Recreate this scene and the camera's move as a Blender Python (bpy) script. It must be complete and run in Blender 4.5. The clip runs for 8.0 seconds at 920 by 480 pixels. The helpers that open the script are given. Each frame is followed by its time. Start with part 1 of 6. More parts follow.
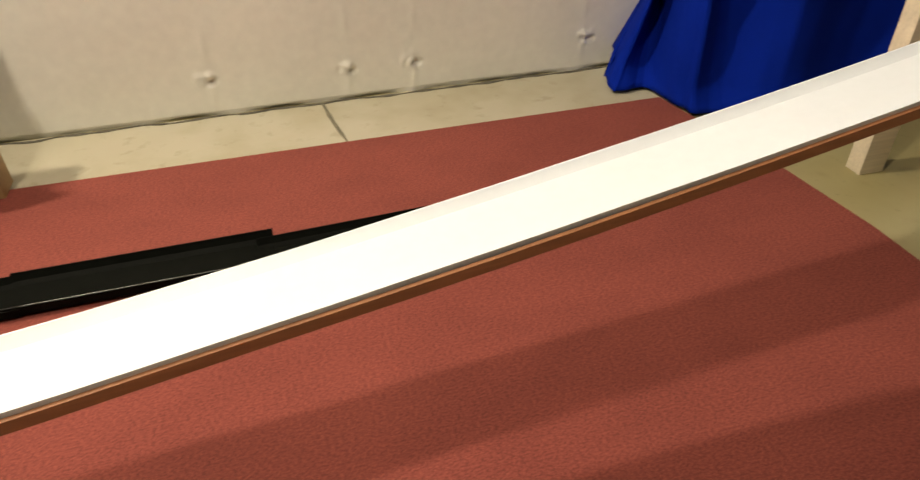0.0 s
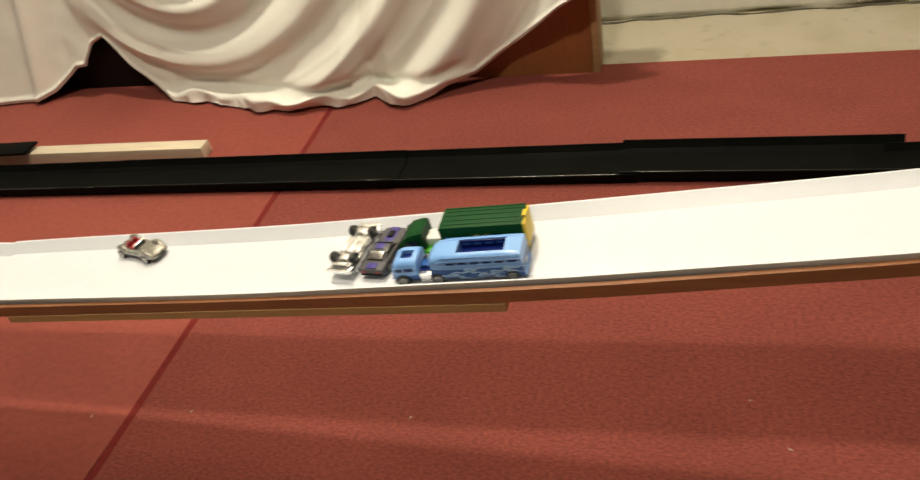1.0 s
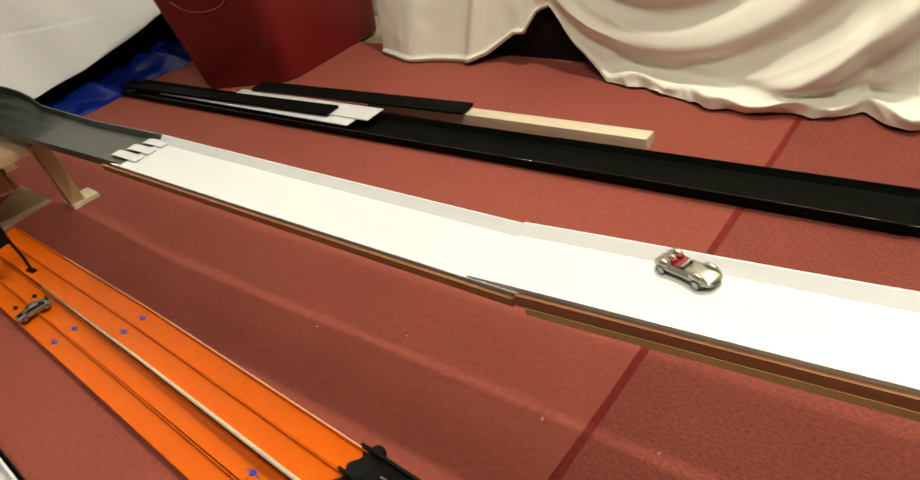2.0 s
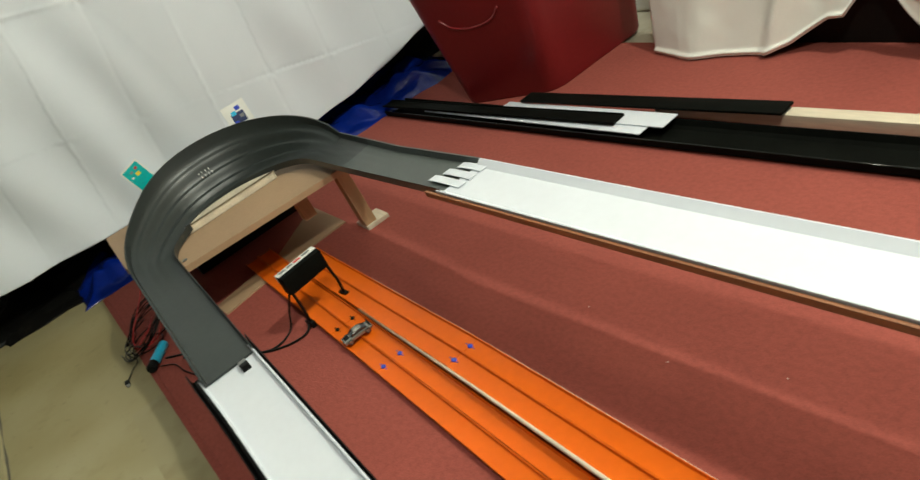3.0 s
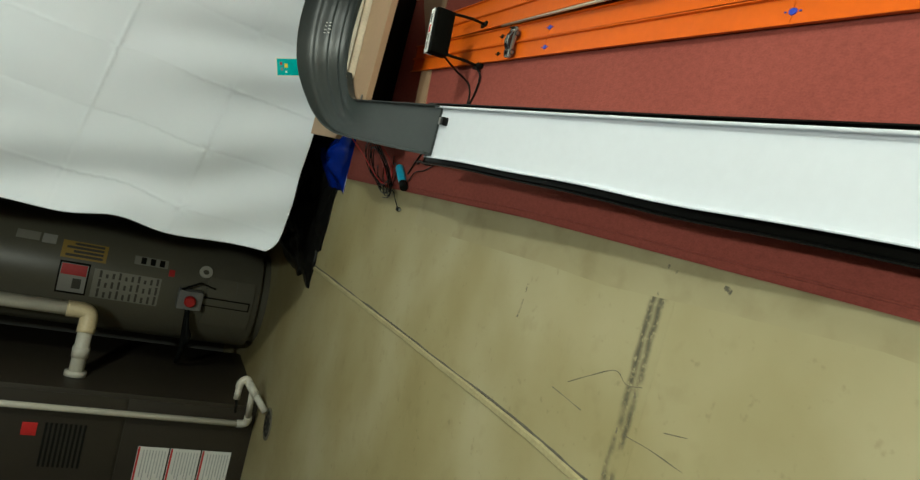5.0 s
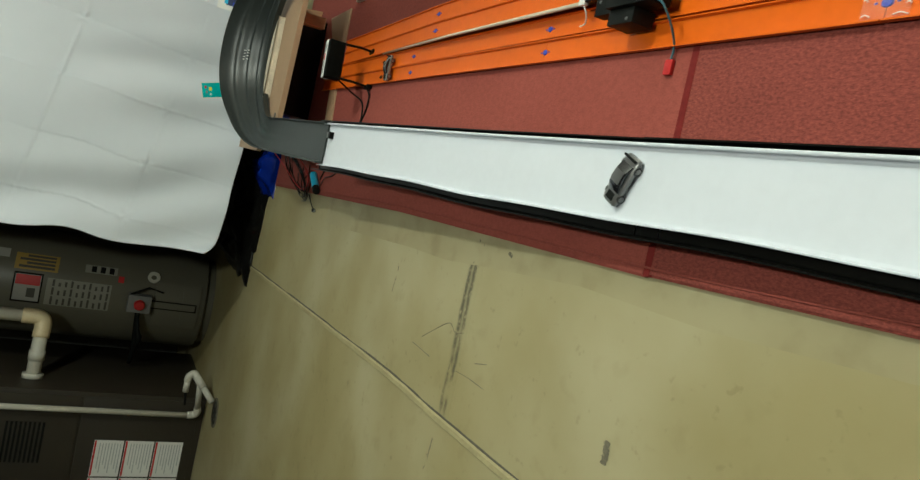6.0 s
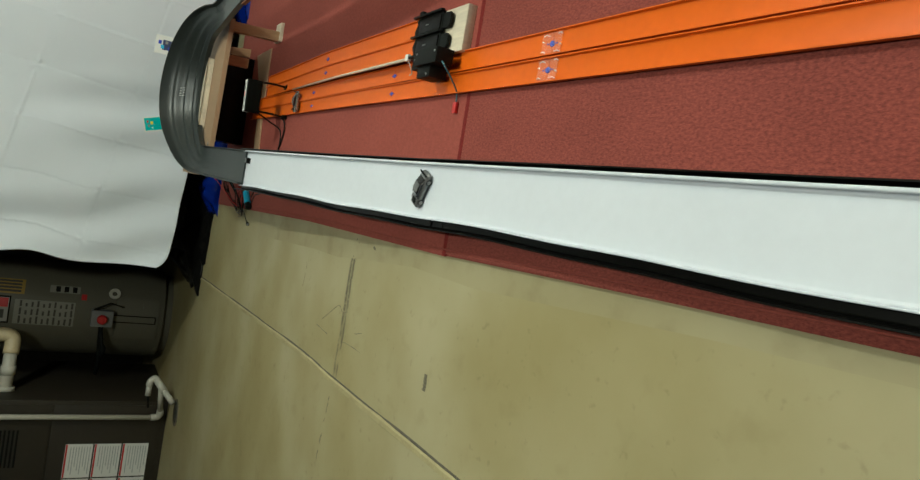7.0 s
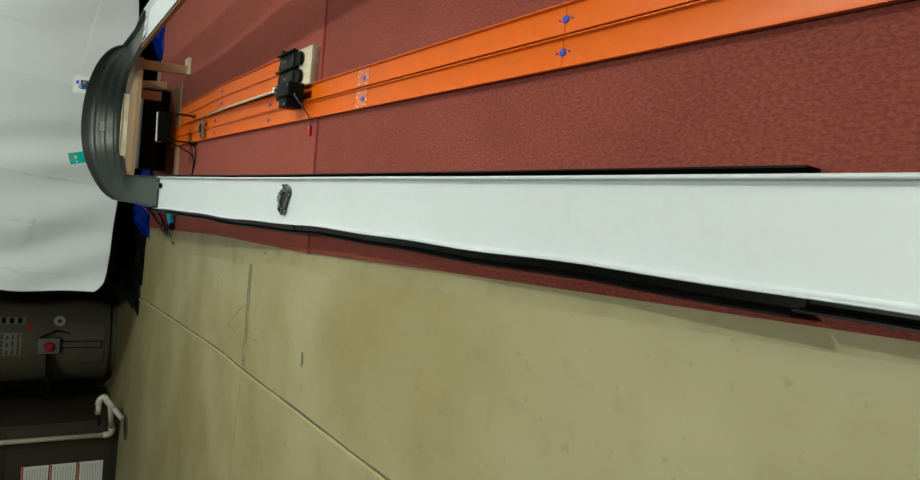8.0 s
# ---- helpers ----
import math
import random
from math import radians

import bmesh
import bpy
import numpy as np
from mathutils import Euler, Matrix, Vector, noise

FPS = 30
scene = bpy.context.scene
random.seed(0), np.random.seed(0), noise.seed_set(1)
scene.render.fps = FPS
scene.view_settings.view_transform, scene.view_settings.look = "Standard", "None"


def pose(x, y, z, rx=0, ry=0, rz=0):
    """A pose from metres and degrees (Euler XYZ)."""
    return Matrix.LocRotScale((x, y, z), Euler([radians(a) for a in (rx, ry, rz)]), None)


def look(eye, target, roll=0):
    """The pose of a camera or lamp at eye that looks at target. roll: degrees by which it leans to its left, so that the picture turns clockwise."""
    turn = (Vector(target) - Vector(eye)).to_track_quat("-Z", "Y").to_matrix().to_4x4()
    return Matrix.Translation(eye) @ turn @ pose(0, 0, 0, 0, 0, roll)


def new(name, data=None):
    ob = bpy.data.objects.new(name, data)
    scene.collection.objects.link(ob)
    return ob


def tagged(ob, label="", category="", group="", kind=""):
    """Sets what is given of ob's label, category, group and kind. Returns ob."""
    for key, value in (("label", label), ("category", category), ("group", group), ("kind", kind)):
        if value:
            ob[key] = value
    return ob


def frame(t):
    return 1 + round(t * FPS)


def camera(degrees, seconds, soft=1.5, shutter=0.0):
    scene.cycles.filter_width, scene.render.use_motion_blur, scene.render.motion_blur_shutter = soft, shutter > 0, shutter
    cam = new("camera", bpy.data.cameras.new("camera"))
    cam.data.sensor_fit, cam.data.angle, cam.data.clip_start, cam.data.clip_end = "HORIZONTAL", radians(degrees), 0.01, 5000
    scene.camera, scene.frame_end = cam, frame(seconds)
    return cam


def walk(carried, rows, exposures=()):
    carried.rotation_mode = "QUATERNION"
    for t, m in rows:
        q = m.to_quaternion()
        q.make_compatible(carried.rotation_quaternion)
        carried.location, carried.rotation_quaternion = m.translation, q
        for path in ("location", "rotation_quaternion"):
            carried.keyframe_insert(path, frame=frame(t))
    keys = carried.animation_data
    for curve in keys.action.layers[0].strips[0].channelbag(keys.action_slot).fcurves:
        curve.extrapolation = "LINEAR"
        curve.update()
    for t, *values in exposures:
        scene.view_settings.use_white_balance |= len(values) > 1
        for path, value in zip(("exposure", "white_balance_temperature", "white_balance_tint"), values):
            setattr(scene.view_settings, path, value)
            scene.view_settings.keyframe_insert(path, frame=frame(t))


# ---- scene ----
cam = camera(66.2, 8.0, soft=1.3, shutter=0.12)
PATH = [
    (0, (2.047, -0.162, 0.766), (2.479, 1.379, -0.425), -0.6),
    (0.3, (1.959, -0.157, 0.748), (2.092, 1.393, -0.505), -4.4),
    (0.5, (1.880, -0.147, 0.731), (1.779, 1.397, -0.543), -7.6),
    (0.7, (1.816, -0.151, 0.725), (1.525, 1.374, -0.550), -9.7),
    (1, (1.685, -0.143, 0.71), (1.066, 1.291, -0.539), -13.3),
    (1.5, (1.513, -0.146, 0.698), (0.537, 1.131, -0.492), -15.7),
    (2, (1.346, -0.147, 0.719), (0.074, 0.912, -0.403), -16.3),
    (2.2, (1.27, -0.166, 0.739), (-0.09, 0.809, -0.356), -16.0),
    (3.3, (1.079, -0.283, 0.789), (-0.673, 0.082, -0.105), -37.4),
    (3.5, (1.065, -0.306, 0.789), (-0.752, -0.125, -0.026), -51.5),
    (4, (1.1, -0.344, 0.777), (-0.737, -0.359, -0.015), -63.3),
    (4.5, (1.19, -0.35, 0.737), (-0.635, -0.453, -0.074), -71.3),
    (5, (1.292, -0.347, 0.683), (-0.515, -0.503, -0.16), -77.4),
    (5.2, (1.36, -0.344, 0.667), (-0.436, -0.494, -0.201), -77.7),
    (6.5, (1.899, -0.286, 0.638), (0.14, -0.392, -0.307), -80.6),
    (7, (2.125, -0.27, 0.62), (0.386, -0.357, -0.363), -81.7),
    (7.5, (2.308, -0.257, 0.588), (0.598, -0.324, -0.447), -82.9),
    (8, (2.494, -0.251, 0.558), (0.803, -0.313, -0.508), -85.9),
]
EXPOSURES = [(0, 0.05, 6700, 5), (0.5, -0.19, 6740, 8), (1.0, -0.29, 6680, 4), (1.5, -0.17, 6600, 0), (2.2, -0.13, 6650, 0), (3.3, -0.10, 5500, -8), (4.5, -0.16, 5450, -10), (6.5, -0.40, 5460, -10), (8, -0.43, 5460, -11)]
walk(cam, [(t, look(eye, target, roll)) for t, eye, target, roll in PATH], EXPOSURES)

# ---- light ----
def lamp(name, at, power, size, colour):
    d = bpy.data.lights.new(name, "POINT")
    d.shadow_soft_size, d.energy, d.color = size, power, colour
    ob = new(name, d)
    ob.location = at
    return ob


world = bpy.data.worlds.new("basement_air")
world.use_nodes = True
world.node_tree.nodes["Background"].inputs[0].default_value = (0.9, 0.95, 1.0, 1)
world.node_tree.nodes["Background"].inputs[1].default_value = 0.005
scene.world = world
WARM = (1.0, 0.88, 0.74)
lamp("ceiling_bulb_south", (1.45, -0.13, 2.28), 108, 0.06, WARM)
lamp("ceiling_bulb_north", (1.03, 1.10, 2.28), 150, 0.06, WARM)


# ---- materials ----
def rgb(c):
    return (*c, 1.0)


def mat(name, base, rough=0.6, metal=0.0, vary=0.12, scale=8.0, fine=120.0, bump=0.1, dist=0.002, coat=0.0, spec=0.5,
        stretch=(1, 1, 1), alpha=None):
    """Two scales of mottling round a base colour, with fine relief."""
    m = bpy.data.materials.new(name)
    m.use_nodes = True
    nt = m.node_tree
    n, l = nt.nodes, nt.links
    b = n["Principled BSDF"]
    tc = n.new("ShaderNodeTexCoord")
    mp = n.new("ShaderNodeMapping")
    mp.inputs["Scale"].default_value = stretch
    l.new(tc.outputs["Object"], mp.inputs[0])
    big, small = n.new("ShaderNodeTexNoise"), n.new("ShaderNodeTexNoise")
    big.inputs["Scale"].default_value, big.inputs["Detail"].default_value = scale, 5
    small.inputs["Scale"].default_value, small.inputs["Detail"].default_value = fine, 3
    for t in (big, small):
        l.new(mp.outputs[0], t.inputs["Vector"])
    add = n.new("ShaderNodeMix")
    add.data_type = "FLOAT"
    add.inputs[0].default_value = 0.45
    l.new(big.outputs["Fac"], add.inputs[2])
    l.new(small.outputs["Fac"], add.inputs[3])
    ramp = n.new("ShaderNodeValToRGB")
    lo = tuple(c * (1 - vary) for c in base)
    hi = tuple(min(1, c * (1 + vary)) for c in base)
    ramp.color_ramp.elements[0].position, ramp.color_ramp.elements[1].position = 0.32, 0.68
    ramp.color_ramp.elements[0].color, ramp.color_ramp.elements[1].color = rgb(lo), rgb(hi)
    l.new(add.outputs[0], ramp.inputs[0])
    l.new(ramp.outputs[0], b.inputs["Base Color"])
    b.inputs["Roughness"].default_value, b.inputs["Metallic"].default_value = rough, metal
    b.inputs["Coat Weight"].default_value = coat
    b.inputs["Specular IOR Level"].default_value = spec
    if alpha is not None:
        b.inputs["Alpha"].default_value = alpha
    if bump:
        bp = n.new("ShaderNodeBump")
        bp.inputs["Strength"].default_value, bp.inputs["Distance"].default_value = bump, dist
        l.new(small.outputs["Fac"], bp.inputs["Height"])
        l.new(bp.outputs[0], b.inputs["Normal"])
    return m


def layered(name, base, layers, rough, bump_scale, bump, dist=0.002, stretch=(1, 1, 1)):
    """Base colour multiplied by several noise layers: (scale, detail, low, high, tint)."""
    m = bpy.data.materials.new(name)
    m.use_nodes = True
    n, l = m.node_tree.nodes, m.node_tree.links
    b = n["Principled BSDF"]
    tc, mp = n.new("ShaderNodeTexCoord"), n.new("ShaderNodeMapping")
    mp.inputs["Scale"].default_value = stretch
    l.new(tc.outputs["Object"], mp.inputs[0])
    col = n.new("ShaderNodeRGB")
    col.outputs[0].default_value = rgb(base)
    out = col.outputs[0]
    for scale, detail, lo, hi, tint in layers:
        t, r, x = n.new("ShaderNodeTexNoise"), n.new("ShaderNodeValToRGB"), n.new("ShaderNodeMix")
        t.inputs["Scale"].default_value, t.inputs["Detail"].default_value = scale, detail
        l.new(mp.outputs[0], t.inputs["Vector"])
        r.color_ramp.elements[0].position, r.color_ramp.elements[1].position = lo, hi
        r.color_ramp.elements[0].color, r.color_ramp.elements[1].color = rgb(tint), (1, 1, 1, 1)
        l.new(t.outputs["Fac"], r.inputs[0])
        x.data_type, x.blend_type = "RGBA", "MULTIPLY"
        x.inputs[0].default_value = 1.0
        l.new(out, x.inputs[6])
        l.new(r.outputs[0], x.inputs[7])
        out = x.outputs[2]
    l.new(out, b.inputs["Base Color"])
    b.inputs["Roughness"].default_value = rough
    f, bp = n.new("ShaderNodeTexNoise"), n.new("ShaderNodeBump")
    f.inputs["Scale"].default_value, f.inputs["Detail"].default_value = bump_scale, 6
    l.new(mp.outputs[0], f.inputs["Vector"])
    bp.inputs["Strength"].default_value, bp.inputs["Distance"].default_value = bump, dist
    l.new(f.outputs["Fac"], bp.inputs["Height"])
    l.new(bp.outputs[0], b.inputs["Normal"])
    b.inputs["Specular IOR Level"].default_value = 0.35
    return m


M_CONC = layered("concrete", (0.405, 0.368, 0.220), [(0.7, 3, 0.35, 0.65, (0.86, 0.84, 0.76)), (1.4, 4, 0.42, 0.60, (0.91, 0.885, 0.78)), (2.6, 5, 0.36, 0.62, (0.89, 0.87, 0.80)), (5.5, 7, 0.34, 0.56, (0.93, 0.92, 0.88)), (19, 6, 0.26, 0.42, (0.90, 0.89, 0.86)), (60, 3, 0.25, 0.35, (0.84, 0.83, 0.81))], 0.58, 30, 0.14, stretch=(1, 0.9, 1))
M_CONC_BAND = layered("toned_concrete", (0.365, 0.328, 0.187), [(2.6, 5, 0.40, 0.60, (0.86, 0.84, 0.78)), (14, 6, 0.30, 0.48, (0.84, 0.82, 0.78))], 0.6, 30, 0.14)
M_CONC_P = layered("pale_concrete", (0.45, 0.42, 0.325), [(1.6, 4, 0.35, 0.62, (0.88, 0.86, 0.80)), (6, 6, 0.34, 0.52, (0.88, 0.86, 0.80)), (30, 3, 0.26, 0.40, (0.84, 0.82, 0.78))], 0.6, 30, 0.14)


def cracked():
    """The same concrete with a grimy, broken double line worn into it."""
    m = M_CONC.copy()
    m.name = "cracked_concrete"
    n, l = m.node_tree.nodes, m.node_tree.links
    b = n["Principled BSDF"]
    base = b.inputs["Base Color"].links[0].from_socket
    tc, sep = n.new("ShaderNodeTexCoord"), n.new("ShaderNodeSeparateXYZ")
    l.new(tc.outputs["Object"], sep.inputs[0])

    def grain(scale, detail):
        t = n.new("ShaderNodeTexNoise")
        t.inputs["Scale"].default_value, t.inputs["Detail"].default_value = scale, detail
        l.new(tc.outputs["Object"], t.inputs["Vector"])
        return t.outputs["Fac"]

    def calc(op, a, c):
        t = n.new("ShaderNodeMath")
        t.operation = op
        for k, v in enumerate((a, c)):
            if isinstance(v, (int, float)):
                t.inputs[k].default_value = v
            else:
                l.new(v, t.inputs[k])
        return t.outputs[0]

    def ramped(v, lo, hi, smooth=True):
        t = n.new("ShaderNodeMapRange")
        t.interpolation_type = "SMOOTHSTEP" if smooth else "LINEAR"
        t.inputs[1].default_value, t.inputs[2].default_value = lo, hi
        l.new(v, t.inputs[0])
        return t.outputs[0]
    wob = calc("MULTIPLY", calc("SUBTRACT", grain(13, 2), 0.5), 0.020)
    off = calc("ABSOLUTE", calc("ADD", calc("SUBTRACT", sep.outputs[0], 0.507), wob), 0)
    lip = calc("ABSOLUTE", calc("SUBTRACT", off, 0.0095), 0)
    line = calc("SUBTRACT", 1.0, ramped(lip, 0.0006, 0.0105))
    inside = calc("MULTIPLY", calc("SUBTRACT", 1.0, ramped(off, 0.006, 0.017)), 0.42)
    patch = calc("MULTIPLY", ramped(grain(17, 3), 0.26, 0.54), ramped(grain(160, 5), 0.24, 0.52))
    ends = calc("MULTIPLY", ramped(sep.outputs[1], -0.745, -0.70), calc("SUBTRACT", 1.0, ramped(sep.outputs[1], -0.43, -0.385)))
    mask = calc("MULTIPLY", calc("MULTIPLY", calc("ADD", line, inside), patch), ends)
    x = n.new("ShaderNodeMix")
    x.data_type = "RGBA"
    x.inputs[7].default_value = (0.070, 0.062, 0.040, 1)
    l.new(calc("MINIMUM", calc("MULTIPLY", mask, 0.66), 1.0), x.inputs[0])
    l.new(base, x.inputs[6])
    l.new(x.outputs[2], b.inputs["Base Color"])
    return m


M_CRACKED = cracked()
M_CRACK = mat("grimy_crack", (0.15, 0.135, 0.09), 0.9, vary=0.4, scale=40, fine=300, bump=0.2)
M_CONC_D = mat("concrete_dark_joint", (0.10, 0.09, 0.065), 0.9, vary=0.4, scale=30, fine=200, bump=0.3)
M_SEAL = mat("joint_sealant", (0.36, 0.315, 0.165), 0.7, vary=0.2, scale=12, fine=150)
M_CARPET = layered("red_carpet", (0.316, 0.079, 0.058), [(1.6, 3, 0.35, 0.60, (0.92, 0.90, 0.90)), (7, 3, 0.34, 0.60, (0.94, 0.93, 0.93)), (110, 3, 0.34, 0.62, (0.86, 0.84, 0.84)), (420, 2, 0.30, 0.60, (0.84, 0.82, 0.82))], 0.95, 260, 0.35, 0.002, stretch=(0.75, 1, 1))
M_CARPET2 = layered("streaky_red_carpet", (0.316, 0.078, 0.058), [(1.6, 3, 0.35, 0.60, (0.92, 0.90, 0.90)), (9, 3, 0.34, 0.60, (0.90, 0.89, 0.89)), (300, 4, 0.36, 0.62, (0.66, 0.64, 0.64)), (700, 3, 0.36, 0.60, (0.74, 0.72, 0.72)), (900, 2, 0.30, 0.60, (0.84, 0.82, 0.82))], 0.95, 500, 0.5, 0.0012, stretch=(0.62, 1, 1))
M_SEAM = mat("carpet_seam", (0.165, 0.022, 0.020), 0.95, vary=0.2, spec=0.1)
M_WALL = mat("painted_concrete", (0.80, 0.785, 0.71), 0.75, vary=0.06, scale=3, fine=40, bump=0.06, dist=0.004)
# dark tones for the enclosing surfaces, so they bounce little light
M_WALLR = mat("dark_enclosing_wall", (0.12, 0.115, 0.10), 0.85, vary=0.15, scale=3, fine=40, bump=0.2)
M_CEIL = mat("unseen_dark_ceiling", (0.12, 0.10, 0.075), 0.8, vary=0.2, scale=4)
M_WHITE = mat("white_plastic_trough", (0.645, 0.677, 0.730), 0.42, vary=0.03, scale=6, fine=60, bump=0.03)
M_BLACK = mat("black_plastic", (0.006, 0.0058, 0.005), 0.28, spec=0.12, vary=0.3, scale=10, fine=90, bump=0.04)
M_GUTTER = mat("dull_black_gutter_plastic", (0.0045, 0.005, 0.004), 0.55, spec=0.03, vary=0.3, scale=10, fine=90, bump=0.04)
M_SHINY = mat("shiny_black_plastic", (0.006, 0.006, 0.006), 0.20, spec=0.6, vary=0.3, scale=10, fine=90, bump=0.04)
M_BLACKM = mat("matt_black_plastic", (0.008, 0.009, 0.008), 0.55, spec=0.12, vary=0.3, scale=10, fine=150, bump=0.05)
# one grey track plastic in three tones; the bank's shade is in the colour
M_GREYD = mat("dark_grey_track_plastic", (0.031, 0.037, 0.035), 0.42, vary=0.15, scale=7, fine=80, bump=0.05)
M_BANK = mat("shade_toned_track_plastic", (0.023, 0.028, 0.026), 0.38, vary=0.15, scale=7, fine=80, bump=0.05)
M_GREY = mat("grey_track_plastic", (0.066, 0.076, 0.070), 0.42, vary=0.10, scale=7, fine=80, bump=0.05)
M_ORANGE = mat("orange_track_plastic", (0.66, 0.122, 0.002), 0.38, spec=0.24, vary=0.06, scale=5, fine=70, bump=0.03)
M_BLUEPIN = mat("blue_connector", (0.03, 0.06, 0.5), 0.4)
M_PINE = mat("pine_wood", (0.63, 0.555, 0.42), 0.6, vary=0.18, scale=7, fine=60, bump=0.12, stretch=(0.25, 3, 3))
M_LATH = mat("pale_brown_lath", (0.42, 0.28, 0.125), 0.6, vary=0.18, scale=7, fine=60, bump=0.12, stretch=(0.25, 3, 3))
M_STAIN = mat("stained_board", (0.25, 0.105, 0.044), 0.55, vary=0.25, scale=6, fine=60, bump=0.1, stretch=(0.2, 3, 3))
M_LEG = mat("dark_pine_leg", (0.40, 0.25, 0.13), 0.6, vary=0.18, scale=7, fine=60, bump=0.12, stretch=(3, 3, 0.25))
M_MDF = mat("tan_hardboard", (0.37, 0.25, 0.145), 0.6, vary=0.08, scale=6, fine=160, bump=0.05)
M_BOX = mat("brown_board", (0.32, 0.13, 0.045), 0.5, vary=0.15, scale=4, fine=60, stretch=(3, 3, 0.4))
M_SHEET = mat("white_sheet", (0.68, 0.72, 0.765), 0.85, vary=0.03, scale=5, fine=700, bump=0.15, dist=0.001, spec=0.2)
M_CREAM = mat("cream_cloth", (0.865, 0.875, 0.805), 0.9, vary=0.05, scale=5, fine=600, bump=0.2, dist=0.001, spec=0.15)
M_BLUECL = mat("royal_blue_cloth", (0.0012, 0.014, 0.24), 0.9, vary=0.12, scale=6, fine=500, bump=0.2, spec=0.06)
M_BLUETARP = mat("blue_plastic_tarp", (0.005, 0.018, 0.20), 0.17, vary=0.2, scale=9, fine=60, bump=0.15)
M_TOTE = mat("dark_red_plastic", (0.165, 0.009, 0.011), 0.38, vary=0.10, scale=4, fine=90, bump=0.06)
M_HEAT = mat("heater_enamel", (0.130, 0.122, 0.088), 0.4, vary=0.06, scale=5)
M_FURN = mat("furnace_brown_enamel", (0.030, 0.025, 0.017), 0.45, vary=0.08, scale=5)
M_PVC = mat("pvc_pipe", (0.55, 0.53, 0.45), 0.4, vary=0.06, scale=12)
M_CPVC = mat("yellowed_pvc", (0.66, 0.55, 0.33), 0.45, vary=0.1, scale=12)
M_PAPER = mat("white_label", (0.72, 0.72, 0.68), 0.6, vary=0.03)
M_INK = mat("grey_print", (0.22, 0.22, 0.21), 0.7, vary=0.1)
M_RED = mat("red_plastic", (0.5, 0.02, 0.02), 0.4)
M_STEEL = mat("grey_steel", (0.35, 0.35, 0.34), 0.35, metal=0.9)
M_CHROME = mat("chrome_plating", (0.90, 0.90, 0.89), 0.24, metal=1.0, vary=0.03)
M_TYRE = mat("black_tyre", (0.012, 0.012, 0.012), 0.6)
M_CARD = mat("teal_card", (0.02, 0.38, 0.36), 0.4, vary=0.2, scale=40)
M_CYAN = mat("cyan_plastic", (0.06, 0.48, 0.75), 0.4)


# ---- mesh helpers ----
def part(name, bm, material, parent=None, label="", smooth=False):
    me = bpy.data.meshes.new(name)
    bm.normal_update()
    bm.to_mesh(me)
    bm.free()
    me.materials.append(material)
    me.polygons.foreach_set("use_smooth", [True] * len(me.polygons))
    if not smooth:
        me.set_sharp_from_angle(angle=radians(22))
    ob = new(name, me)
    if parent is not None:
        ob.parent = parent
    if label:
        tagged(ob, label)
    return ob


def thing(name, label, category, group="", at=None):
    ob = new(name)
    ob.empty_display_size = 0.05
    if at is not None:
        ob.matrix_basis = at
    return tagged(ob, label, category, group)


def box(bm, x0, x1, y0, y1, z0, z1, bevel=0.0, m=None):
    v = [bm.verts.new((x, y, z)) for x in (x0, x1) for y in (y0, y1) for z in (z0, z1)]
    q = [(0, 1, 3, 2), (4, 6, 7, 5), (0, 4, 5, 1), (2, 3, 7, 6), (0, 2, 6, 4), (1, 5, 7, 3)]
    f = [bm.faces.new([v[i] for i in s]) for s in q]
    if bevel:
        e = list({e for g in f for e in g.edges})
        r = bmesh.ops.bevel(bm, geom=e, offset=bevel, segments=2, affect="EDGES", profile=0.6)
        v = list({w for g in r["faces"] for w in g.verts} | {w for w in v if w.is_valid})
    if m is not None:
        for w in v:
            w.co = m @ w.co
    return v


def boxed(x0, x1, y0, y1, z0, z1, bevel=0.0, m=None):
    bm = bmesh.new()
    box(bm, x0, x1, y0, y1, z0, z1, bevel, m)
    return bm


def tube(pts, r, sides=12, cap=True):
    """A round bar of radius r (or a radius for each point) along the points."""
    bm = bmesh.new()
    pts = [Vector(p) for p in pts]
    rs = r if isinstance(r, (list, tuple)) else [r] * len(pts)
    rings, ref = [], Vector((0.31, 0.17, 0.93))
    for i, p in enumerate(pts):
        d = (pts[min(i + 1, len(pts) - 1)] - pts[max(i - 1, 0)]).normalized()
        a = d.cross(ref)
        a = (a if a.length > 0.05 else d.cross(Vector((1, 0, 0)))).normalized()
        b = d.cross(a)
        rings.append([bm.verts.new(p + rs[i] * (math.cos(t) * a + math.sin(t) * b)) for t in (2 * math.pi * k / sides for k in range(sides))])
    for u, w in zip(rings, rings[1:]):
        for k in range(sides):
            bm.faces.new((u[k], u[(k + 1) % sides], w[(k + 1) % sides], w[k]))
    if cap:
        bm.faces.new(rings[0][::-1])
        bm.faces.new(rings[-1])
    bmesh.ops.recalc_face_normals(bm, faces=bm.faces)
    return bm


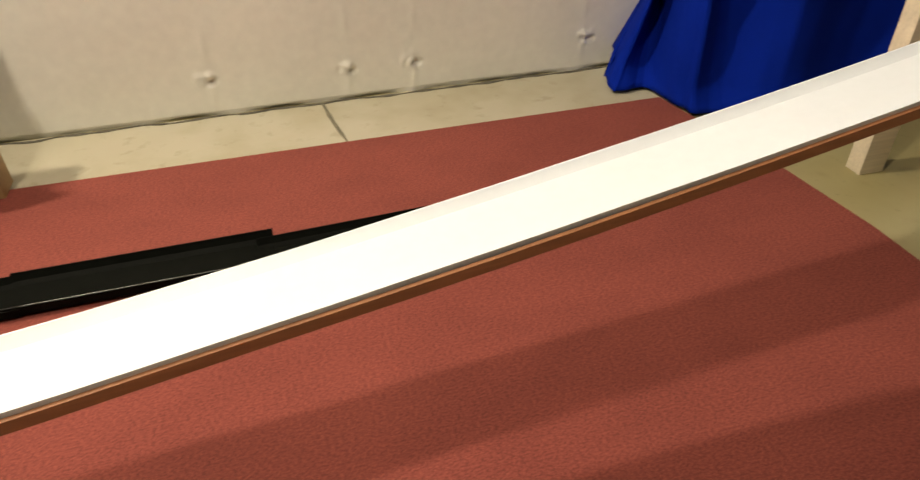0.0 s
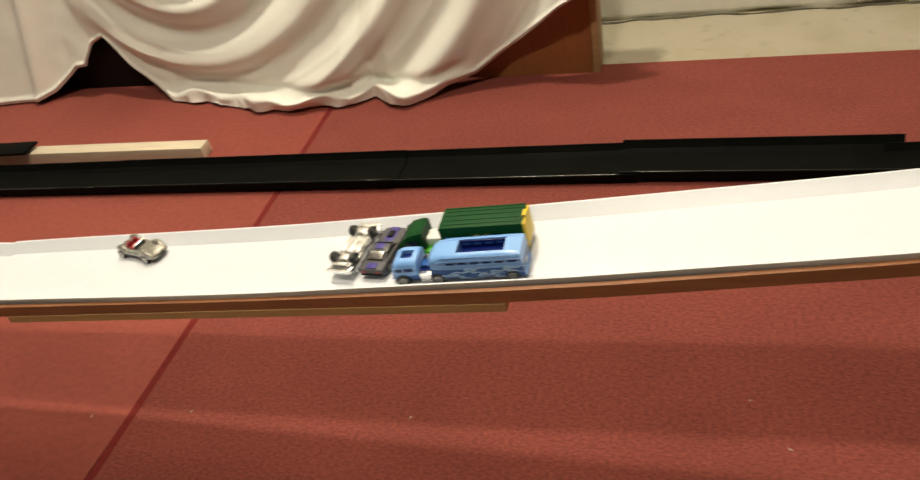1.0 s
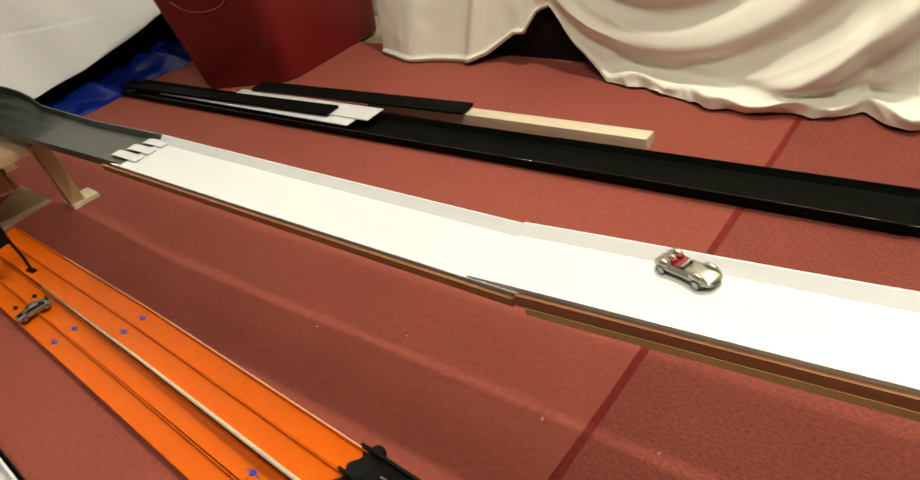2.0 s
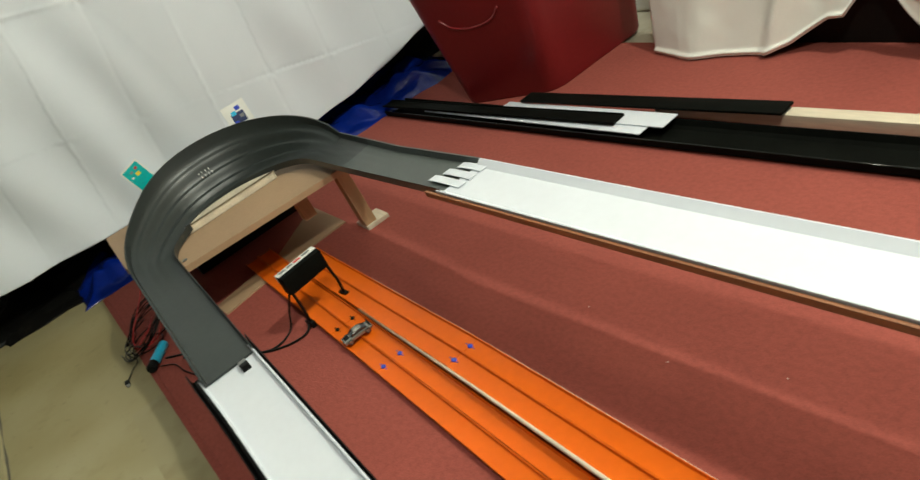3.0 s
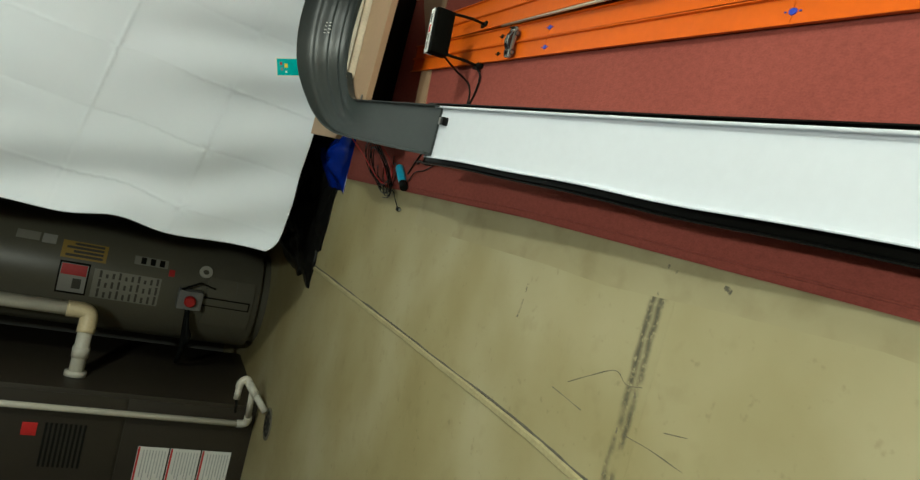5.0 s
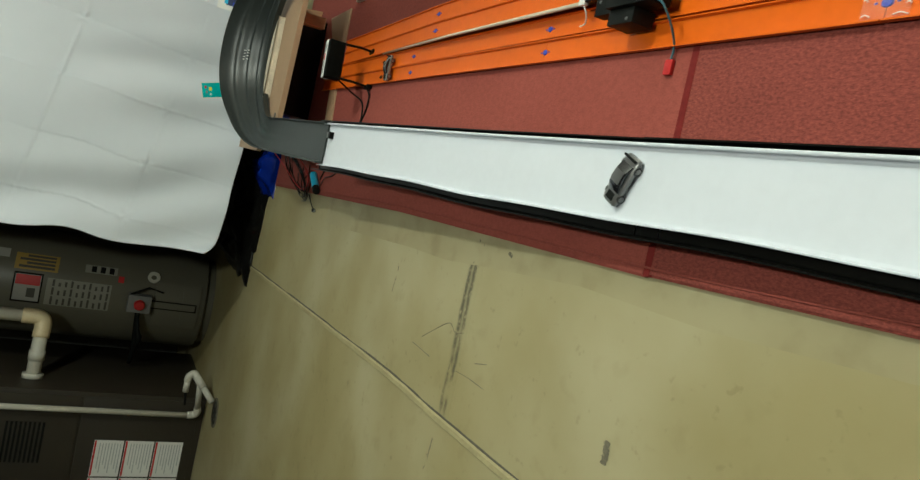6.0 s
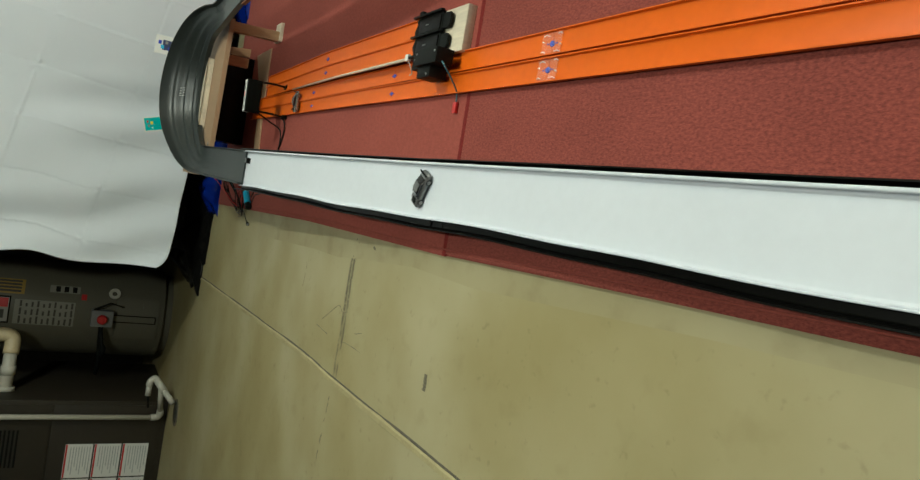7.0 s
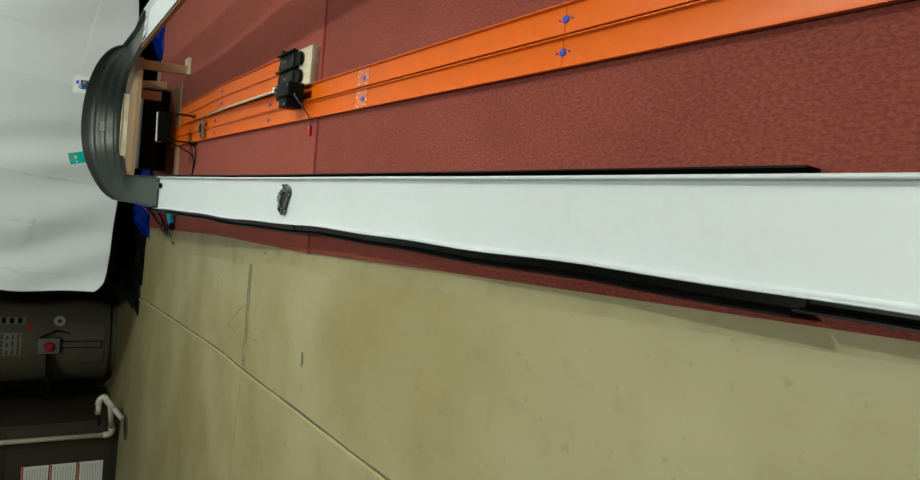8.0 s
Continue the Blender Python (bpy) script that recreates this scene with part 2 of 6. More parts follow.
def smoothed(pts, steps=6):
    """Points along a Catmull-Rom line through the given ones."""
    p = [Vector(q) for q in pts]
    p = [2 * p[0] - p[1]] + p + [2 * p[-1] - p[-2]]
    out = []
    for a, b, c, d in zip(p, p[1:], p[2:], p[3:]):
        for k in range(steps):
            t = k / steps
            out.append(0.5 * (2 * b + (c - a) * t + (2 * a - 5 * b + 4 * c - d) * t * t + (3 * b - a - 3 * c + d) * t**3))
    return out + [p[-2]]


def lathe(profile, sides=24, m=None):
    """Turn (radius, height) pairs round z."""
    bm = bmesh.new()
    rings = []
    for r, z in profile:
        if r < 1e-6:
            rings.append([bm.verts.new((0, 0, z))])
        else:
            rings.append([bm.verts.new((r * math.cos(2 * math.pi * k / sides), r * math.sin(2 * math.pi * k / sides), z)) for k in range(sides)])
    for u, w in zip(rings, rings[1:]):
        for k in range(sides):
            a, b, c, d = u[k % len(u)], u[(k + 1) % len(u)], w[(k + 1) % len(w)], w[k % len(w)]
            f = [q for i, q in enumerate((a, b, c, d)) if q not in (a, b, c, d)[:i]]
            if len(f) > 2:
                bm.faces.new(f)
    if m is not None:
        bm.transform(m)
    bmesh.ops.recalc_face_normals(bm, faces=bm.faces)
    return bm


def sweep(sections, closed=True):
    """Skin a row of equal point loops."""
    bm = bmesh.new()
    rows = [[bm.verts.new(p) for p in s] for s in sections]
    k = len(rows[0])
    for u, w in zip(rows, rows[1:]):
        for i in range(k if closed else k - 1):
            bm.faces.new((u[i], u[(i + 1) % k], w[(i + 1) % k], w[i]))
    if closed:
        bm.faces.new(rows[0][::-1])
        bm.faces.new(rows[-1])
    bmesh.ops.recalc_face_normals(bm, faces=bm.faces)
    return bm


def prism(outline, z0, z1, bevel=0.0):
    """A flat plate with the given outline in x and y."""
    bm = bmesh.new()
    lo = [bm.verts.new((x, y, z0)) for x, y in outline]
    hi = [bm.verts.new((x, y, z1)) for x, y in outline]
    bm.faces.new(lo[::-1])
    top = bm.faces.new(hi)
    for i in range(len(lo)):
        bm.faces.new((lo[i], lo[(i + 1) % len(lo)], hi[(i + 1) % len(lo)], hi[i]))
    bmesh.ops.recalc_face_normals(bm, faces=bm.faces)
    if bevel:
        bmesh.ops.bevel(bm, geom=list(top.edges), offset=bevel, segments=2, affect="EDGES")
    return bm


def cloth(nu, nv, fn, thick=0.003):
    """A sheet over (u, v) in 0..1, with a little thickness."""
    bm = bmesh.new()
    g = [[bm.verts.new(fn(i / nu, j / nv)) for j in range(nv + 1)] for i in range(nu + 1)]
    for i in range(nu):
        for j in range(nv):
            bm.faces.new((g[i][j], g[i + 1][j], g[i + 1][j + 1], g[i][j + 1]))
    bm.normal_update()
    r = bmesh.ops.solidify(bm, geom=list(bm.faces), thickness=thick)
    bmesh.ops.recalc_face_normals(bm, faces=bm.faces)
    return bm


def lerp(x, xs, ys):
    return float(np.interp(x, xs, ys))


def structure(name, bm, material, label, smooth=False):
    return tagged(part(name, bm, material, smooth=smooth), label, kind="structure")


# ---- room ----
WEST, EAST, SOUTH, NORTH, TOP = -3.2, 4.6, -3.2, 1.495, 2.4
FLOOR = -0.010
structure("floor", boxed(WEST - 0.2, EAST + 0.2, SOUTH - 0.2, NORTH + 0.2, FLOOR - 0.1, FLOOR), M_CONC, "stained bare concrete basement floor")


CHIPS = ((1.896, 0.086), (2.227, 0.073), (2.390, 0.075), (2.861, 0.084))


def north_wall():
    """Painted poured wall with upright form seams, tie lumps and a ragged foot."""
    bm = bmesh.new()
    xs = np.concatenate([np.linspace(WEST, 1.3, 70), np.linspace(1.305, 3.1, 380), np.linspace(3.15, EAST, 30)])
    zs = np.concatenate([np.linspace(FLOOR - 0.02, 0.5, 90), np.linspace(0.53, TOP, 30)])
    seams = (0.25, 1.02, 1.902, 2.227, 2.394, 2.850, 3.6)
    rows = []
    for x in xs:
        col = []
        for z in zs:
            d = 0.004 * noise.noise((x * 2, z * 2, 1)) + 0.0005 * noise.noise((x * 14, z * 14, 5)) + 0.00015 * noise.noise((x * 60, z * 60, 5))
            for s in seams:
                k = math.exp(-(((x - s - 0.004 * math.sin(9 * z)) / 0.008) ** 2))
                d += 0.0022 * k * (0.4 + 1.2 * noise.noise((s, z * 14, 0)))
            for cx, cz in CHIPS:
                r = math.hypot(x - cx, 1.4 * (z - cz))
                if r < 0.08:
                    d += 0.0024 * math.exp(-(r / 0.020) ** 2) * (1 + 4.5 * noise.noise((x * 70, z * 70, cx)))
                    d -= 0.012 * math.exp(-((x - cx - 0.012) / 0.011) ** 2 - ((z - cz + 0.008) / 0.006) ** 2)
            if z < -0.004:
                d -= 0.012 * (0.5 + noise.noise((x * 9, 0, 3)))
            col.append(bm.verts.new((x, NORTH - d, z)))
        rows.append(col)
    for a, b in zip(rows, rows[1:]):
        for q in range(len(zs) - 1):
            bm.faces.new((a[q], b[q], b[q + 1], a[q + 1]))
    box(bm, WEST, EAST, NORTH + 0.03, NORTH + 0.2, FLOOR, TOP)
    return bm


structure("wall_north", north_wall(), M_WALL, "white painted concrete wall with rough seams", smooth=True)
# added walls and ceiling close the room, coloured dark to keep bounce low
structure("wall_west", boxed(WEST - 0.2, WEST, SOUTH, NORTH, FLOOR, TOP), M_WALLR, "dark wall added to close the room")
structure("wall_east", boxed(EAST, EAST + 0.2, SOUTH, NORTH, FLOOR, TOP), M_WALLR, "unseen dark wall added to close the room")
structure("wall_south", boxed(WEST, EAST, SOUTH - 0.2, SOUTH, FLOOR, TOP), M_WALLR, "unseen dark wall added to close the room")
structure("ceiling", boxed(WEST - 0.2, EAST + 0.2, SOUTH - 0.2, NORTH + 0.2, TOP, TOP + 0.1), M_CEIL, "unseen dark ceiling added to close the room")


def strip(points, width, z, wob=0.0, seed=0, height=0.001):
    """A ragged flat strip along a line of (x, y) points."""
    pts = smoothed([(x, y, 0) for x, y in points], 10)
    sec = []
    for i, p in enumerate(pts):
        d = (pts[min(i + 1, len(pts) - 1)] - pts[max(i - 1, 0)]).normalized()
        n = Vector((-d.y, d.x, 0))
        w = width * (0.5 + wob * noise.noise((p.x * 23 + seed, p.y * 23, seed)))
        p = p + n * (width * wob * noise.noise((p.x * 9, p.y * 9, seed + 4)))
        a, b = p + n * w, p - n * w
        c, e = p + n * (w * 0.55), p - n * (w * 0.55)
        sec.append([(a.x, a.y, z), (c.x, c.y, z + height), (e.x, e.y, z + height), (b.x, b.y, z)])
    return sweep(sec)


structure("floor_joint", strip([(-1.9, -0.838), (-1.45, -0.820), (-0.53, -0.777), (0.23, -0.745), (0.5, -0.742), (1.4, -0.721), (2.6, -0.69)], 0.017, FLOOR, 0.12, 1, 0.005), M_SEAL, "pale sealed joint line in the concrete floor")
# dark strip stands in for the shade along the raised bead
structure("floor_joint_shade", strip([(-1.9, -0.829), (-1.45, -0.811), (-0.53, -0.768), (0.23, -0.736), (0.5, -0.733), (1.4, -0.712), (2.6, -0.681)], 0.006, FLOOR, 0.5, 2), M_CONC_D, "dark strip for the shade beside the joint bead")


structure("wall_foot_gap", strip([(1.2 + 0.06 * k, 1.4865 + 0.003 * math.sin(k * 2.3)) for k in range(32)], 0.008, FLOOR, 0.9, 21, 0.003), M_CONC_D, "dark ragged gap between the wall and the floor")


def crack(points, width, seed, gap=0.25, size=1.0):
    """Small dark chips strewn along the two lips of a crack."""
    rng = random.Random(seed)
    bm = bmesh.new()
    pts = smoothed([(x, y, 0) for x, y in points], 40)
    for i, (a, b) in enumerate(zip(pts, pts[1:])):
        d = (b - a).normalized()
        n = Vector((-d.y, d.x, 0))
        for side in (-0.5, 0.5):
            q = i * 0.06 + side * 11
            dense = noise.noise((q, seed, 2)) + 0.5 * noise.noise((q * 4, seed, 5)) + 0.35 - gap
            for _ in range(max(0, int(20 * dense + rng.random()))):
                c = a + (b - a) * rng.random() + n * (side * width * (0.9 + 0.5 * noise.noise((q * 0.7, 1, seed))) + rng.gauss(0, 0.0013))
                r, k = size * rng.uniform(0.0005, 0.0016), rng.randint(5, 7)
                spin = rng.uniform(0, 6)
                loop = [c + d * (1.7 * r * rng.uniform(0.6, 1) * math.cos(t)) + n * (0.8 * r * rng.uniform(0.6, 1) * math.sin(t)) for t in (spin + 2 * math.pi * m / k for m in range(k))]
                bm.faces.new([bm.verts.new((p.x, p.y, FLOOR + 0.0006 + 0.0004 * rng.random())) for p in loop])
    for f in bm.faces:
        f.normal_update()
        if f.normal.z < 0:
            f.normal_flip()
    return bm


def flat_crack(name, points, width, seed, gap, label, size=1.0):
    return tagged(part(name, crack(points, width, seed, gap, size), M_CRACK), label, kind="structure")


structure("floor_crack_band", prism([(0.475, -0.75), (0.540, -0.75), (0.540, -0.42), (0.475, -0.42)], FLOOR - 0.002, FLOOR + 0.0003), M_CRACKED, "grimy double crack worn into the concrete")
flat_crack("floor_crack", [(0.520, -0.385), (0.507, -0.45), (0.503, -0.51), (0.507, -0.58), (0.508, -0.66), (0.500, -0.735)], 0.020, 3, 0.66, "dark ragged crack in the concrete")
flat_crack("floor_crack", [(0.497, -0.755), (0.485, -0.87), (0.470, -1.0), (0.462, -1.4)], 0.004, 7, 0.38, "thin broken crack in the concrete")
flat_crack("floor_scar", [(0.145, -0.566), (0.150, -0.53), (0.152, -0.498)], 0.0008, 8, 0.45, "short scratch in the concrete", 0.55)
flat_crack("floor_scar", [(0.970, -0.588), (0.971, -0.603), (0.972, -0.618)], 0.006, 9, 0.0, "dark scuff on the concrete")
flat_crack("floor_scar", [(0.62, -0.390), (0.628, -0.393), (0.632, -0.395)], 0.0004, 15, 0.35, "small dark spot on the concrete", 0.7)
for pts in ([(0.352, -0.618), (0.403, -0.589), (0.459, -0.560), (0.491, -0.570), (0.525, -0.562)], [(0.511, -0.638), (0.574, -0.634), (0.637, -0.634)],
            [(0.315, -0.641), (0.364, -0.643), (0.405, -0.645)], [(0.589, -0.602), (0.63, -0.591)]):
    structure("floor_hairline", strip(pts, 0.0016, FLOOR, 0.5, 31, 0.0006), M_CRACK, "hairline crack in the concrete")
structure("floor_edge", prism([(-1.2, 1.2), (3.02, 1.2), (3.02, 1.495), (-1.2, 1.495)], FLOOR - 0.002, FLOOR + 0.0004), M_CONC_P, "paler concrete along the wall")
# strip in a separate concrete tone along the carpet edge
structure("floor_band", prism([(-0.5, -0.40), (-0.5, -0.485), (-0.28, -0.478), (0.19, -0.451), (0.38, -0.446), (0.59, -0.425), (0.84, -0.403), (1.09, -0.402), (1.6, -0.365), (1.92, -0.347), (2.22, -0.330), (2.6, -0.31), (2.6, -0.25), (0.97, -0.33)], FLOOR - 0.002, FLOOR + 0.0004), M_CONC_BAND, "band of slightly different concrete tone along the carpet edge")
structure("floor_joint_north", strip([(2.157, 1.49), (2.168, 1.4), (2.186, 1.27), (2.196, 1.22)], 0.010, FLOOR, 0.4, 5, 0.0016), M_CRACK, "dark joint in the concrete beside the wall")


def carpet(name, outline, label, material):
    return structure(name, prism(outline, FLOOR + 0.001, 0.0, 0.003), material, label)


carpet("carpet", [(-1.27, -0.437), (-0.5, -0.405), (0.1, -0.380), (0.973, -0.362), (0.966, 0.0), (0.957, 0.3), (0.93, 0.8), (0.90, 1.262), (-1.25, 1.262)], "worn dark red carpet runner on the concrete", M_CARPET)
carpet("carpet", [(0.980, -0.360), (1.5, -0.338), (2.2, -0.312), (3.09, -0.28), (3.074, 0.65), (3.047, 0.869), (2.966, 1.262), (0.906, 1.258), (0.936, 0.8), (0.963, 0.3), (0.972, 0.0)], "dark red carpet runner with a coarse streaky pile", M_CARPET2)
structure("carpet_seam", strip([(0.977, -0.36), (0.969, 0.0), (0.960, 0.3), (0.933, 0.8), (0.903, 1.26)], 0.020, -0.006, 0.1, 3, 0.0068), M_SEAM, "dark seam between two carpet runners")
for k, off in enumerate((0.013,)):
    structure("carpet_border", strip([(-1.26, -0.437 + off), (-0.5, -0.405 + off), (0.1, -0.380 + off), (0.97, -0.362 + off), (1.5, -0.338 + off), (2.2, -0.312 + off), (3.12, -0.28 + off)], 0.004, -0.001, 0.1, k, 0.0030), M_CARPET, "ribbed line along the carpet edge")


# ---- lint on the carpet ----
M_LINT = mat("pale_lint", (0.62, 0.50, 0.42), 0.9, vary=0.1)
lint_rng = random.Random(14)
for x, y in ((0.458, 0.243), (0.90, 0.273), (1.757, 0.405), (1.795, 0.345), (1.05, 0.30), (1.36, 0.33), (0.62, 0.30), (0.25, 0.28), (1.52, 0.22), (2.1, 0.30)):
    turn_by, long = lint_rng.uniform(0, 3), lint_rng.uniform(0.0012, 0.0028)
    p0, dv = Vector((x, y, 0.001)), Vector((math.cos(turn_by), math.sin(turn_by), 0)) * long
    sv = Vector((-dv.y, dv.x, 0)) * 0.3
    tagged(part("lint", tube([p0 - dv, p0 + sv, p0 + dv], [0.0004, 0.0011, 0.0004], 6), M_LINT, smooth=True), "tiny pale speck of lint on the carpet", "lint", "lint specks")


# ---- upper white run ----
def run_y(x):
    return 0.258 + 0.055 * (x - 0.926)


def channel_section(y0, y1, z, wall, t, flare=0.0, f=1.0):
    """Cross section of a shallow trough, lips at height z."""
    fl = z - wall
    return [(y0 - flare, z), (y0 + 0.004 * f, fl + 0.006 * f), (y0 + 0.012 * f, fl), (y1 - 0.012 * f, fl), (y1 - 0.004 * f, fl + 0.006 * f), (y1 + flare, z),
            (y1 + flare + t, z), (y1 + t, fl + 0.002), (y1 - 0.010, fl - t), (y0 + 0.010, fl - t), (y0 - t, fl + 0.002), (y0 - flare - t, z)]


def trough(xs, yfun, zfun, width, wall=0.0130, t=0.002, flare=0.001):
    sec = []
    for x in xs:
        y = yfun(x)
        sec.append([(x, a, b) for a, b in channel_section(y, y + width, zfun(x), wall, t, flare)])
    return sweep(sec)


def upper_trough():
    """The long trough: towards its raised end it leans back a little and its rear wall gets lower."""
    sec = []
    for x in spaced(0.86, 3.3, 40):
        k, zb, t = RAISED(x), HIGH_Z(x), 0.002
        zf, y0 = zb + 0.0015 + 0.0075 * k, run_y(x) + 0.001 * math.sin(9 * x)
        y1, fb, ff = y0 + 0.105, zb - 0.010 + 0.003 * k, zf - 0.013 + 0.001 * k
        sec.append([(x, a, b) for a, b in ((y0 - 0.001, zf), (y0 + 0.004, ff + 0.006), (y0 + 0.012, ff), (y1 - 0.012, fb), (y1 - 0.004, fb + 0.006 - 0.003 * k), (y1 + 0.001, zb),
                                           (y1 + 0.003, zb), (y1 + t, fb + 0.002), (y1 - 0.010, fb - t), (y0 + 0.010, ff - t), (y0 - t, ff + 0.002), (y0 - 0.003, zf))])
    return sweep(sec)


def spaced(a, b, n):
    return [a + (b - a) * i / n for i in range(n + 1)]


LOW_Z = lambda x: lerp(x, (-0.05, 0.43, 0.93), (0.2585, 0.2485, 0.2405))
HIGH_Z = lambda x: lerp(x, (0.85, 1.0, 1.27, 1.55, 1.82, 2.05, 2.25, 2.45, 2.73, 3.3), (0.2425, 0.2515, 0.2665, 0.2872, 0.3128, 0.3386, 0.3650, 0.3954, 0.4409, 0.540))
RAISED = lambda x: lerp(x, (1.6, 2.0), (0.0, 1.0))
run = thing("white_track", "long white plastic trough track on stained boards", "toy track")
part("lower_trough", trough(spaced(0.03, 0.93, 12), run_y, LOW_Z, 0.105, 0.0105), M_WHITE, run)
part("upper_trough", upper_trough(), M_WHITE, run)


def board_under(x0, x1, zfun, drop, deep, inset, width, n=14):
    sec = []
    for x in spaced(x0, x1, n):
        z, y = zfun(x) - (drop(x) if callable(drop) else drop), run_y(x)
        thick = deep(x) if callable(deep) else deep
        sec.append([(x, y + inset, z), (x, y + inset + width, z), (x, y + inset + width, z - thick), (x, y + inset, z - thick)])
    return sweep(sec)


part("board", board_under(0.93, 3.3, HIGH_Z, lambda x: 0.0140 - 0.0045 * RAISED(x), lambda x: lerp(x, (1.5, 2.1), (0.0080, 0.0060)), 0.003, 0.095, 24), M_STAIN, run, "reddish stained wooden board")
part("side_board", board_under(0.93, 3.3, HIGH_Z, lambda x: 0.0045 - 0.0080 * RAISED(x), lambda x: lerp(x, (1.5, 2.1), (0.0145, 0.0130)), -0.0085, 0.005, 24), M_STAIN, run, "reddish stained edge board")
part("board", board_under(0.036, 0.925, LOW_Z, 0.0130, 0.0065, 0.001, 0.10), M_STAIN, run, "thin stained wooden board")
part("side_board", board_under(0.0, 0.925, LOW_Z, 0.0045, 0.0110, -0.0090, 0.005, 12), M_STAIN, run, "thin stained edge board")
lath = tagged(part("support_lath", board_under(0.94, 1.53, lambda x: lerp(x, (0.94, 1.53), (0.2340, 0.2705)), 0.0050, 0.0095, -0.0093, 0.06), M_LATH), "raw pine lath under the white track", "lath")


stand = thing("track_stand", "raw pine trestle under the raised end of the track", "stand")
for y in (0.84, 0.10):
    part("leg", boxed(3.185, 3.245, y - 0.02, y + 0.02, FLOOR, 0.480, 0.002), M_PINE, stand)
part("crossbar", boxed(3.195, 3.235, 0.05, 0.89, 0.480, 0.503, 0.002), M_PINE, stand)


# ---- banked curve ----
CX, CY, RI, RO = -0.60, 0.0, 0.200, 0.300


def curve_sections():
    """Stations from the end of the upper run, round the turn, to the start of the lower run."""
    out = []
    for i in range(9):
        x = 0.03 + (CX - 0.03) * i / 8
        y = lerp(x, (CX, 0.03), (0.25, 0.262))
        out.append((Vector((x, y, 0)), Vector((0, 1, 0)), lerp(x, (CX, 0.03), (0.216, 0.243)), 0.012 * max(0, (i - 4) / 4), i == 0))
    n = 26
    for i in range(1, n):
        a = math.pi / 2 + math.pi * i / n
        d = Vector((math.cos(a), math.sin(a), 0))
        bank = math.sin(math.pi * i / n) ** (0.80 if i < n / 2 else 1.05)
        out.append((Vector((CX, CY, 0)) + d * (0.25 - 0.013 * math.exp(-((math.degrees(a) - 226) / 20) ** 2)), d, 0.216 - 0.020 * i / n, 0.012 + 0.083 * bank, False))
    for i in range(9):
        x = CX + 0.518 * i / 8
        out.append((Vector((x, -0.25 - 0.003 * i / 8, 0)), Vector((0, -1, 0)), 0.196 - 0.037 * i / 8, 0.012 * max(0, (4 - i) / 4), False))
    return out


def curve_bm(first, last):
    sec = []
    for c, d, z, bank, _ in curve_sections()[first:last]:
        k = bank / 0.097
        up = []
        ridge = lambda q: 0.0042 * k * math.sin((q - 0.3) * 27) if q > 0.3 else 0
        w = 0.047
        up.append(c - d * (w + 0.002) + Vector((0, 0, z + 0.013)))
        up.append(c - d * w + Vector((0, 0, z + 0.012)))
        up.append(c - d * (w - 0.002) + Vector((0, 0, z + 0.001)))
        for j in range(29):
            q = j / 28
            r = -w + 0.003 + 2 * w * q * (1 - 0.10 * k * q)
            h = z + bank * q ** 1.7 * 1.25 + ridge(q)
            up.append(c + d * r + Vector((0, 0, h)))
        e = up[-1]
        up.append(e + d * 0.002 + Vector((0, 0, 0.014 + 0.012 * k)))
        up.append(e + d * 0.006 + Vector((0, 0, 0.014 + 0.012 * k)))
        under = [e + d * 0.006 + Vector((0, 0, -0.004)), c + d * 0.0 + Vector((0, 0, z + bank * 0.3 - 0.005)), c - d * (w + 0.002) + Vector((0, 0, z - 0.004))]
        sec.append([tuple(p) for p in up + under])
    return sweep(sec)


turn = thing("banked_curve", "dark grey ribbed plastic banked curve on a board", "toy track")
# bank toned darker than entry and exit for the way it faces
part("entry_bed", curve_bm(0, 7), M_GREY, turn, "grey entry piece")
part("banked_bed", curve_bm(6, 37), M_BANK, turn, "ribbed banked wall in a darker, shade-toned grey")
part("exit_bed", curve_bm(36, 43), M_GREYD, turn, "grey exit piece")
for k in range(3):
    y = 0.236 + 0.027 * k
    tip = -0.050 + 0.014 * k
    part("end_tongue", sweep([[(x, y, z), (x, y + 0.019, z), (x, y + 0.019, z - 0.0015), (x, y, z - 0.0015)] for x, z in ((tip, 0.2440), (tip + 0.02, 0.2466), (0.030, 0.2488), (0.060, 0.2492))]), M_WHITE, turn, "white overlapping tongue")
part("end_clip", boxed(-0.066, -0.050, -0.243, -0.226, 0.1445, 0.161, 0.002), M_BLACK, turn, "black joining clip")
part("clip_foil", boxed(-0.078, -0.0665, -0.242, -0.227, 0.1490, 0.160, 0.001), M_STEEL, turn, "silver foil strip on the clip")

for row, (dx, dz, marks) in enumerate(((0.0, 0.0, (-0.018, -0.009, 0.002, 0.012)), (0.0052, -0.0107, (-0.015, -0.004, 0.006, 0.015)))):
    for dy in marks:
        m = Matrix.Translation((-0.8683 + dx, dy, 0.2770 + dz)) @ Matrix.Rotation(radians(64), 4, "Y")
        part("print_bar", boxed(-0.0032, 0.0032, -0.0011, 0.0011, -0.0010, 0.0013, 0.0003, m), M_PAPER, turn, "worn white print")

